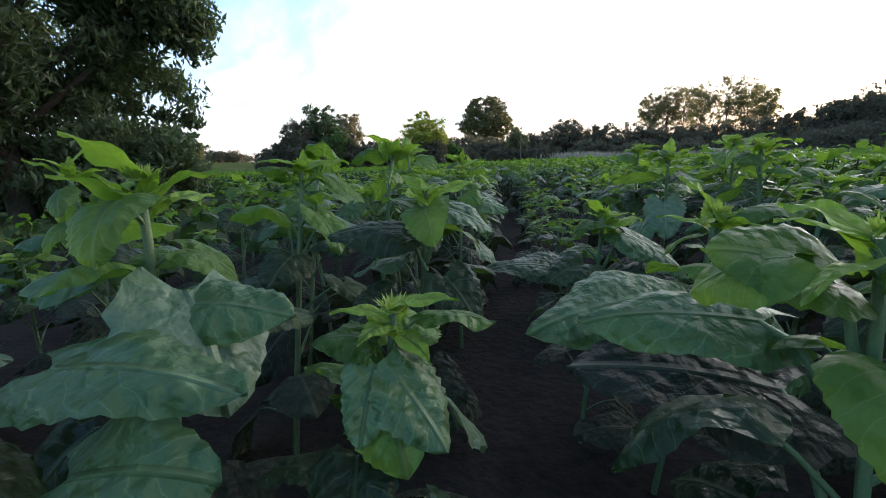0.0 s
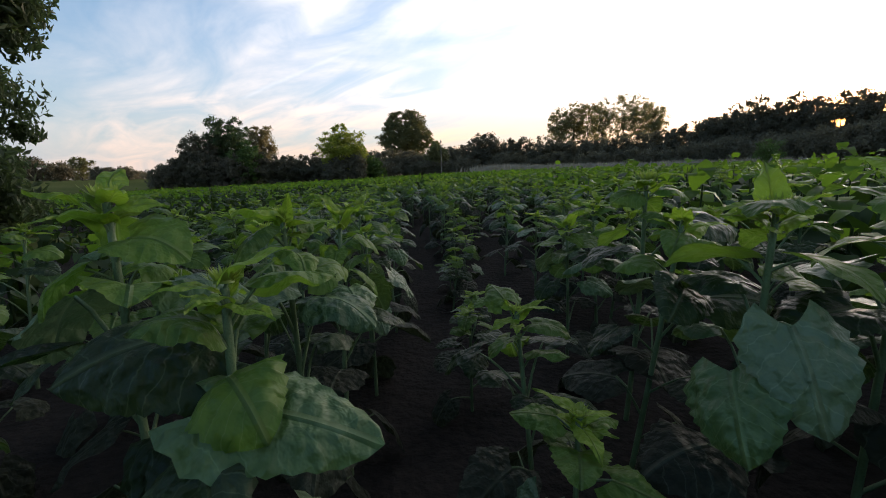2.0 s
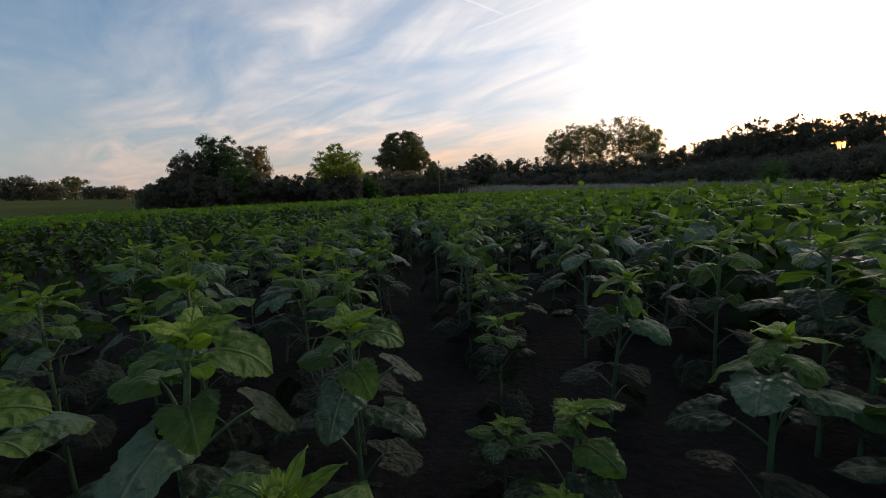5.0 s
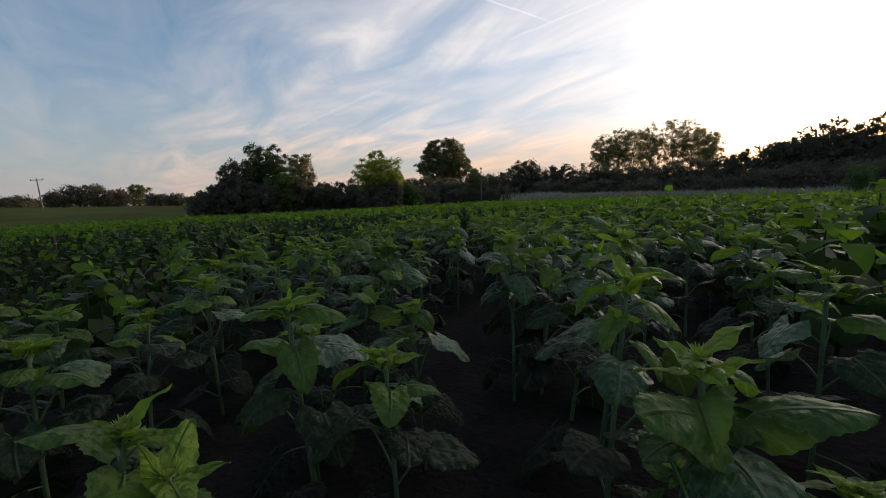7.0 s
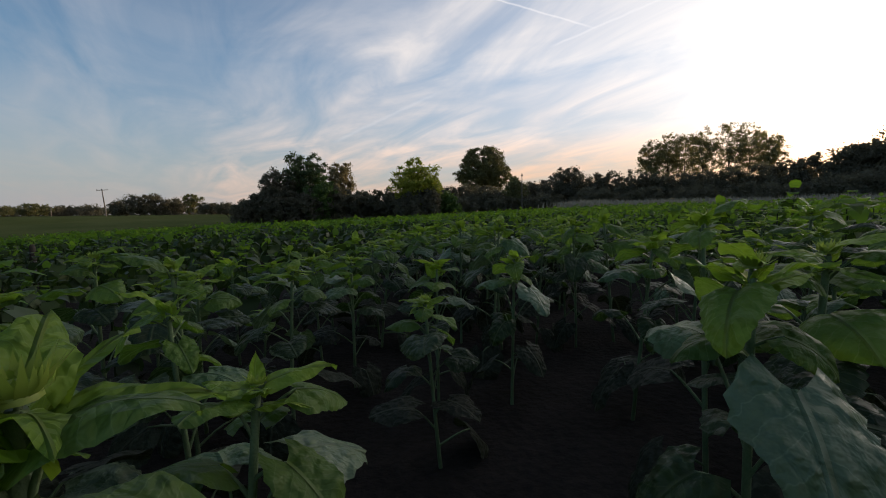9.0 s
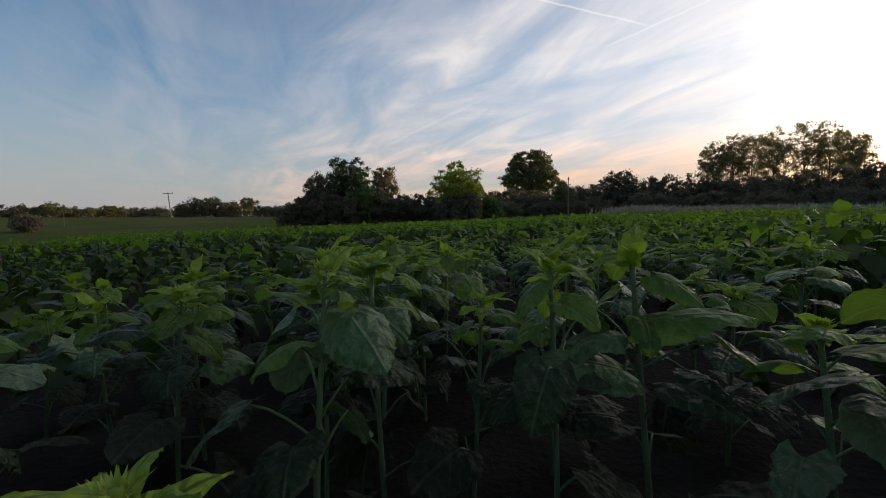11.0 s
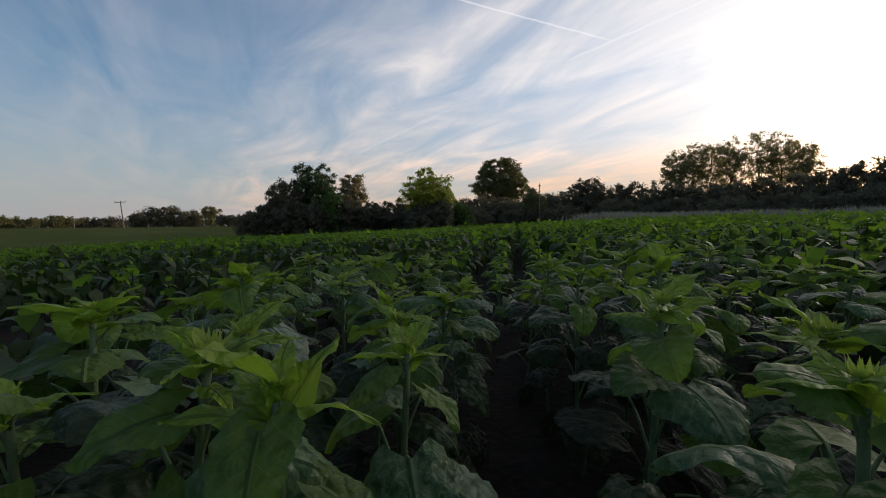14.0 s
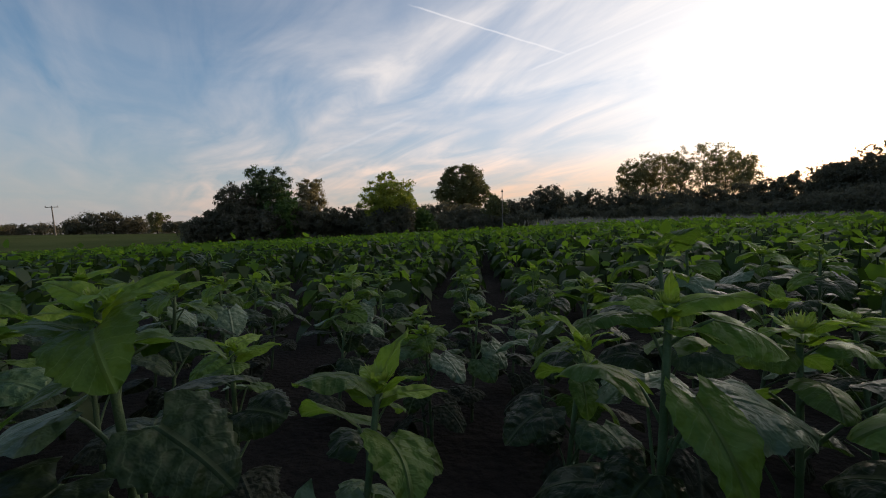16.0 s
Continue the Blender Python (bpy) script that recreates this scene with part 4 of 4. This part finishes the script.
# trees standing free before the woods
tree("field_oak", "dark broad oak tree rising from hedge at field edge", "tree", polar(-25.9, 61), rise(-25.9, 61, 8.1), 7.6, 1.2, "broad", 21, 300, 64, 0.25, 0.5, gap=0.6, lobes=22, lobe=0.28)
tree("field_oak", "low dark side of the oak group in the hedge", "tree", polar(-28.9, 60), rise(-28.9, 60, 5.7), 5.6, 0.4, "dark", 22, 200, 70, 0.26, 0.5, gap=0.2, lobes=12, lobe=0.3)
tree("slender_tree", "slender brownish tree behind the hedge", "tree", polar(-21.3, 84), rise(-21.3, 84, 7.2), 5.6, 0.8, "brown", 26, 170, 74, 0.30, 0.55, gap=0.25, lobes=16, lobe=0.26)
tree("yellow_green_tree", "bright yellow-green leafy tree at field edge", "tree", polar(-11.3, 53), rise(-11.3, 53, 7.35), 7.0, 0.9, "yellow", 23, 260, 58, 0.24, 0.44, gap=0.58, lobes=20, lobe=0.30)
tree("round_tree", "tall round-crowned tree above the hedge line", "tree", polar(-1.8, 148), rise(-1.8, 148, 8.8), 18.6, 4.5, "olive", 24, 760, 56, 0.46, 0.9, shape="mushroom", gap=0.2, lobes=50, lobe=0.2, fill=0.35)

SHRUBS = [  # bearing, distance, elevation of the top, width, foliage
    (-33.0, 60, 1.9, 3.4, "dark"), (-31.0, 60, 3.3, 3.6, "dark"), (-28.4, 58, 3.6, 5.0, "dark"), (-25.6, 57, 3.0, 4.6, "dark"), (-22.8, 58, 3.4, 5.0, "dark"), (-20.3, 58, 3.0, 4.2, "dark"),
    (-18.0, 59, 3.1, 4.4, "dark"), (-15.6, 58, 3.2, 4.4, "dark"), (-13.2, 57, 3.2, 4.4, "dark"), (-12.0, 51, 2.9, 3.4, "dark"), (-9.6, 51, 3.3, 2.6, "dark"), (-7.4, 54, 2.7, 3.2, "green"), (-23.8, 57, 4.9, 4.0, "green"),
    (-11.9, 60, 2.3, 3.6, "dark"), (-14.4, 60, 2.5, 4.0, "dark"), (-24.0, 60, 3.0, 4.0, "dark"), (-27.0, 60, 2.8, 5.0, "dark"),
    (-7.0, 100, 3.4, 8, "dark"), (-4.0, 102, 3.7, 8, "dark"), (-1.0, 98, 3.5, 8, "dark"), (2.3, 92, 4.7, 4.4, "olive"), (4.4, 100, 4.0, 8, "dark"), (7.0, 100, 4.9, 8, "dark"), (9.0, 102, 6.0, 6, "dark"),
    (11.6, 100, 5.0, 8, "dark"), (14.2, 100, 4.8, 8, "dark"), (16.8, 100, 4.9, 8, "dark"), (19.4, 100, 4.5, 8, "dark"), (22.0, 100, 4.6, 8, "dark"), (24.6, 100, 4.7, 8, "dark"), (27.2, 98, 4.7, 8, "dark"),
    (29.8, 98, 4.9, 8, "dark"), (32.2, 96, 5.7, 8, "dark"), (34.4, 96, 6.0, 7, "dark"), (36.4, 94, 6.1, 7, "dark"),
    (-6.0, 112, 3.0, 9, "dark"), (-2.4, 112, 3.0, 9, "dark"), (0.8, 110, 3.2, 9, "dark"), (3.4, 112, 3.2, 9, "dark"), (6.0, 112, 3.4, 9, "dark"), (10.4, 112, 4.0, 9, "dark"), (13.0, 112, 4.0, 9, "dark"), (15.6, 112, 4.0, 9, "dark"),
    (18.2, 112, 4.0, 9, "dark"), (20.8, 112, 4.0, 9, "dark"), (23.4, 112, 4.0, 9, "dark"), (26.0, 112, 4.0, 9, "dark"), (28.6, 110, 4.2, 9, "dark"), (31.0, 108, 4.6, 9, "dark"), (33.4, 106, 4.8, 9, "dark"),
    (0.6, 90, 1.9, 6, "dark"), (5.6, 90, 2.4, 7, "dark"), (12.8, 92, 2.8, 8, "dark"), (18.2, 92, 2.6, 8, "dark"), (-5.5, 92, 2.0, 7, "dark"), (24.0, 90, 2.8, 8, "dark"), (30.0, 88, 2.8, 8, "dark"), (35.0, 86, 3.2, 8, "dark"),
]
for i, (az, r, el, w, kind) in enumerate(SHRUBS):
    big = r > 80
    tree("hedge_shrub", "dense dark green shrub in the field hedge" if kind == "dark" else "dense mid-green shrub in the field hedge", "shrub", polar(az, r), rise(az, r, el), w * (1.3 if big else 1.15), 0.0, kind, 40 + i, 130, 24 if r > 105 else 46 if big else 38, 0.37 if big else 0.28, 0.8 if big else 0.46, shape="mound", trunk_r=0.12, group="hedge shrubs", core=1.7, lobes=14, lobe=0.36, fill=0.7)

WOODS = [(37.2, 94, 6.7, 6), (39.4, 92, 7.5, 5.6), (41.6, 90, 8.1, 7), (44.0, 90, 7.9, 6.6), (46.4, 90, 7.5, 7), (48.6, 86, 7.9, 7.5), (51.0, 84, 7.6, 8), (54.6, 78, 9.8, 8), (57.6, 76, 10.0, 10), (61.0, 72, 10.0, 10), (66, 72, 10, 11), (71, 72, 10, 11),
         (39.4, 84, 3.8, 8), (42.2, 82, 4.0, 8), (46.6, 78, 4.2, 6), (49.4, 74, 4.6, 8), (52.4, 70, 4.8, 8), (56.0, 68, 5, 8), (37.0, 84, 3.4, 8), (44.5, 78, 3.8, 7)]
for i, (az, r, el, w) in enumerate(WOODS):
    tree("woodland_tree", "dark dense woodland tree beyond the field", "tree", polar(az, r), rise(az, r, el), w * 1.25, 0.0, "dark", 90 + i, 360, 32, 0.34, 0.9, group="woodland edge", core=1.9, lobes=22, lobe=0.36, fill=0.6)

tree("sapling", "thin young green tree before the dark woods", "tree", polar(43.8, 56), rise(43.8, 56, 3.5), 3.2, 0.6, "green", 88, 60, 60, 0.18, 0.36, gap=0.5, core=1.0, trunk_r=0.05)

POPLARS = [(18.8, 8.35, 9.0), (20.6, 9.2, 9.0), (22.4, 9.35, 9.0), (24.2, 9.3, 8.0), (26.6, 9.6, 9.5), (28.6, 9.4, 9.5), (30.2, 8.5, 8.5)]
for i, (az, el, w) in enumerate(POPLARS):
    r = 142 + 4 * (i % 3)
    tree("poplar", "tall poplar with thin see-through crown above the woods", "tree", polar(az, r), rise(az, r, el), w, 9.0, "airy", 130 + i, 190, 36, 0.42, 0.8, gap=0.7 if i in (3, 4, 6) else 0.5, group="poplar row", core=1.1, lobes=15, lobe=0.3, trunk_r=0.2)

FAR = [(-43.8, 172, 2.15, 9, "dark"), (-42.3, 172, 2.2, 9, "dark"), (-40.6, 174, 1.5, 8, "dark"), (-38.7, 200, 2.4, 8.5, "olive"), (-36.8, 180, 1.2, 9, "dark"), (-35.2, 170, 1.1, 8, "dark"), (-45.6, 180, 1.3, 8, "dark"),
       (-48.0, 240, 0.9, 16, "dark"), (-50.4, 240, 0.8, 16, "dark"), (-52.6, 230, 1.0, 14, "olive"), (-55.0, 220, 0.9, 14, "olive"), (-57.6, 210, 1.2, 15, "olive"), (-60.0, 210, 1.1, 14, "dark"),
       (-66.0, 64, 2.3, 6, "olive"), (-64.4, 59, 1.6, 5.5, "dark"), (-62.8, 59, 0.9, 4, "dark"), (-69.0, 60, 2.6, 6, "olive"), (-57.9, 72, 0.1, 3, "dark")]
for i, (az, r, el, w, kind) in enumerate(FAR):
    tree("distant_tree", "small distant tree across the meadow" if kind == "dark" else "small distant olive-brown tree across the meadow", "tree", polar(az, r), max(0.9, rise(az, r, el + 0.2)), w, 0.0, kind, 160 + i, 44, 60, 0.6 if r > 100 else 0.32, 1.2 if r > 100 else 0.55, gap=0.1, trunk_r=0.15, group="distant trees")


def horizon_trees():
    """The far tree line all round, too small to tell apart."""
    nr = np.random.default_rng(77)
    az = np.concatenate([np.linspace(-75, -33, 150), np.linspace(-33, 60, 110), np.linspace(60, 285, 200)])
    r = 330 + nr.uniform(-20, 20, az.size)
    x, y = r * np.sin(np.radians(az)), 8 + r * np.cos(np.radians(az))
    c = np.stack([x, y, ground_z(x, y) + nr.uniform(0.5, 2.5, az.size)], 1)
    c = np.concatenate([c, c + np.array([2.0, 1.0, 1.2])])
    v, f = leaf_cards(nr, c, np.full(len(c), 2.4), 36, 1.5)
    tagged(new("far_woods", mesh_arrays("far_woods", v, f, FOLIAGE["dark"])), "thin dark line of far woods on the horizon", "woods", kind="stuff")


horizon_trees()


def grass_strip(name, label, path, width, count, height, mat, seed, blade_w=0.012):
    """Upright grass or reed blades scattered along a line."""
    nr = np.random.default_rng(seed)
    pts = np.array(path, float)
    seg = np.r_[0, np.cumsum(np.hypot(*np.diff(pts, axis=0).T))]
    t = nr.uniform(0, seg[-1], count)
    x = np.interp(t, seg, pts[:, 0]) + nr.normal(0, width / 3, count)
    y = np.interp(t, seg, pts[:, 1]) + nr.normal(0, width / 3, count)
    z = ground_z(x, y)
    h = height * nr.uniform(0.55, 1.15, count) * (1.0 + 0.22 * np.sin(t * 0.9) * np.sin(t * 0.23 + 1))
    a = nr.uniform(0, 6.28, count)
    lean = nr.normal(0, 0.14, (count, 2)) * h[:, None]
    dx, dy = blade_w * np.cos(a), blade_w * np.sin(a)
    v = np.stack([np.stack([x - dx, y - dy, z], 1), np.stack([x + dx, y + dy, z], 1), np.stack([x + lean[:, 0] * 0.6 + dx * 1.6, y + lean[:, 1] * 0.6 + dy * 1.6, z + h * 0.75], 1), np.stack([x + lean[:, 0], y + lean[:, 1], z + h], 1)], 1).reshape(-1, 3)
    i = np.arange(count) * 4
    f = np.concatenate([np.stack([i, i + 1, i + 2], 1), np.stack([i, i + 2, i + 3], 1)])
    tagged(new(name, mesh_arrays(name, v, f, mat)), label, "grass", kind="stuff")


grass_strip("reed_strip", "pale dry reeds along the field's far margin", [polar(a, r) for a, r in ((10.5, 66), (14, 67), (20, 68), (26, 68), (33, 66), (40, 62), (48, 58))], 6.5, 34000, 1.6, M_REED, 5, 0.028)


# ------------------------------------------------------------------ poles and posts
def box(cx, cy, cz, sx, sy, sz):
    v = [(cx + a * sx / 2, cy + b * sy / 2, cz + c * sz / 2) for c in (-1, 1) for b in (-1, 1) for a in (-1, 1)]
    return v, [(0, 2, 3, 1), (4, 5, 7, 6), (0, 1, 5, 4), (2, 6, 7, 3), (0, 4, 6, 2), (1, 3, 7, 5)]


def utility_pole(az, r, el, radius, lean, arm, label):
    x, y = polar(az, r)
    h = rise(az, r, el)
    top = tagged(new("utility_pole"), label, "pole")
    top.matrix_basis = Matrix.Translation((x, y, float(ground_z(x, y)))) @ Matrix.Rotation(radians(-az), 4, "Z") @ Matrix.Rotation(radians(lean), 4, "Y")
    v, f = tube([(0, 0, -0.3), (0, 0, h * 0.5), (0, 0, h)], [radius, radius * 0.85, radius * 0.7], 10)
    part("pole", mesh_of("pole", v, f, [M_POLE]), top)
    if arm:
        v, f = box(0, 0, h - 0.25, arm, 0.14, 0.16)
        bar = part("crossarm", mesh_of("crossarm", v, f, [M_POLE], smooth=False), top)
        for dx in ((-0.45, 0, 0.45) if arm > 1 else ()):
            v, f = tube([(dx * arm, 0, h - 0.17), (dx * arm, 0, h - 0.05), (dx * arm, 0, h + 0.12)], [0.05, 0.08, 0.04], 8)
            part("insulator", mesh_of("insulator", v, f, [M_METAL]), bar)


utility_pole(3.2, 52, 5.0, 0.06, -0.5, 0.22, "slim weathered wooden pole at the field's end")
utility_pole(-46.7, 140, 2.75, 0.16, -4.0, 2.4, "leaning wooden power pole with crossarm in meadow")
utility_pole(-51.0, 190, 0.75, 0.14, 0.0, 0.0, "small distant wooden pole in meadow")
utility_pole(-55.4, 80, 0.5, 0.05, 0.0, 0.0, "short pale marker post in the meadow")


def lattice_mast(az, r, el):
    x, y = polar(az, r)
    h = rise(az, r, el)
    top = tagged(new("lattice_mast"), "grey steel lattice mast far across the meadow", "mast")
    top.matrix_basis = Matrix.Translation((x, y, float(ground_z(x, y))))
    legs, braces = [], []
    w0, w1 = 1.5, 0.35
    for sx, sy in ((-1, -1), (1, -1), (1, 1), (-1, 1)):
        legs.append(tube([(sx * w0 / 2, sy * w0 / 2, 0), (sx * w1 / 2, sy * w1 / 2, h)], [0.09, 0.07], 5))
    for k in range(7):
        za, zb = h * k / 7, h * (k + 1) / 7
        wa, wb = w0 + (w1 - w0) * k / 7, w0 + (w1 - w0) * (k + 1) / 7
        for s in (-1, 1):
            braces.append(tube([(-wa / 2, s * wa / 2, za), (wb / 2, s * wb / 2, zb)], [0.05, 0.05], 4))
            braces.append(tube([(s * wa / 2, wa / 2, za), (s * wb / 2, -wb / 2, zb)], [0.05, 0.05], 4))
    for leg in legs:
        part("leg", mesh_of("leg", *leg, [M_METAL]), top)
    part("lattice", mesh_of("lattice", *join(*braces), [M_METAL]), top)
    for z, w in ((0.78, 3.2), (0.9, 2.4)):
        part("crossarm", mesh_of("crossarm", *box(0, 0, h * z, w, 0.15, 0.18), [M_METAL], smooth=False), top)


lattice_mast(-62.4, 330, 1.25)


def fence_post(x, y, h):
    top = tagged(new("fence_post"), "dark weathered wooden post at the field's edge", "post")
    top.matrix_basis = Matrix.Translation((x, y, float(ground_z(x, y)) - 0.1)) @ Matrix.Rotation(0.4, 4, "Z")
    v, f = tube([(0, 0, 0), (0.005, 0, h * 0.5), (0, 0.01, h), (0, 0.01, h + 0.03)], [0.045, 0.043, 0.04, 0.014], 9)
    part("post", mesh_of("post", v, f, [M_BARK]), top)
    for z in (0.45, 0.65, 0.85):
        ring = [(0.048 * math.cos(t), 0.048 * math.sin(t), h * z) for t in np.linspace(0, 2 * math.pi, 13)]
        part("wire_loop", mesh_of("wire_loop", *tube(ring, [0.004] * 13, 4), [M_METAL]), top)


fence_post(-7.6, 13.9, 0.75)
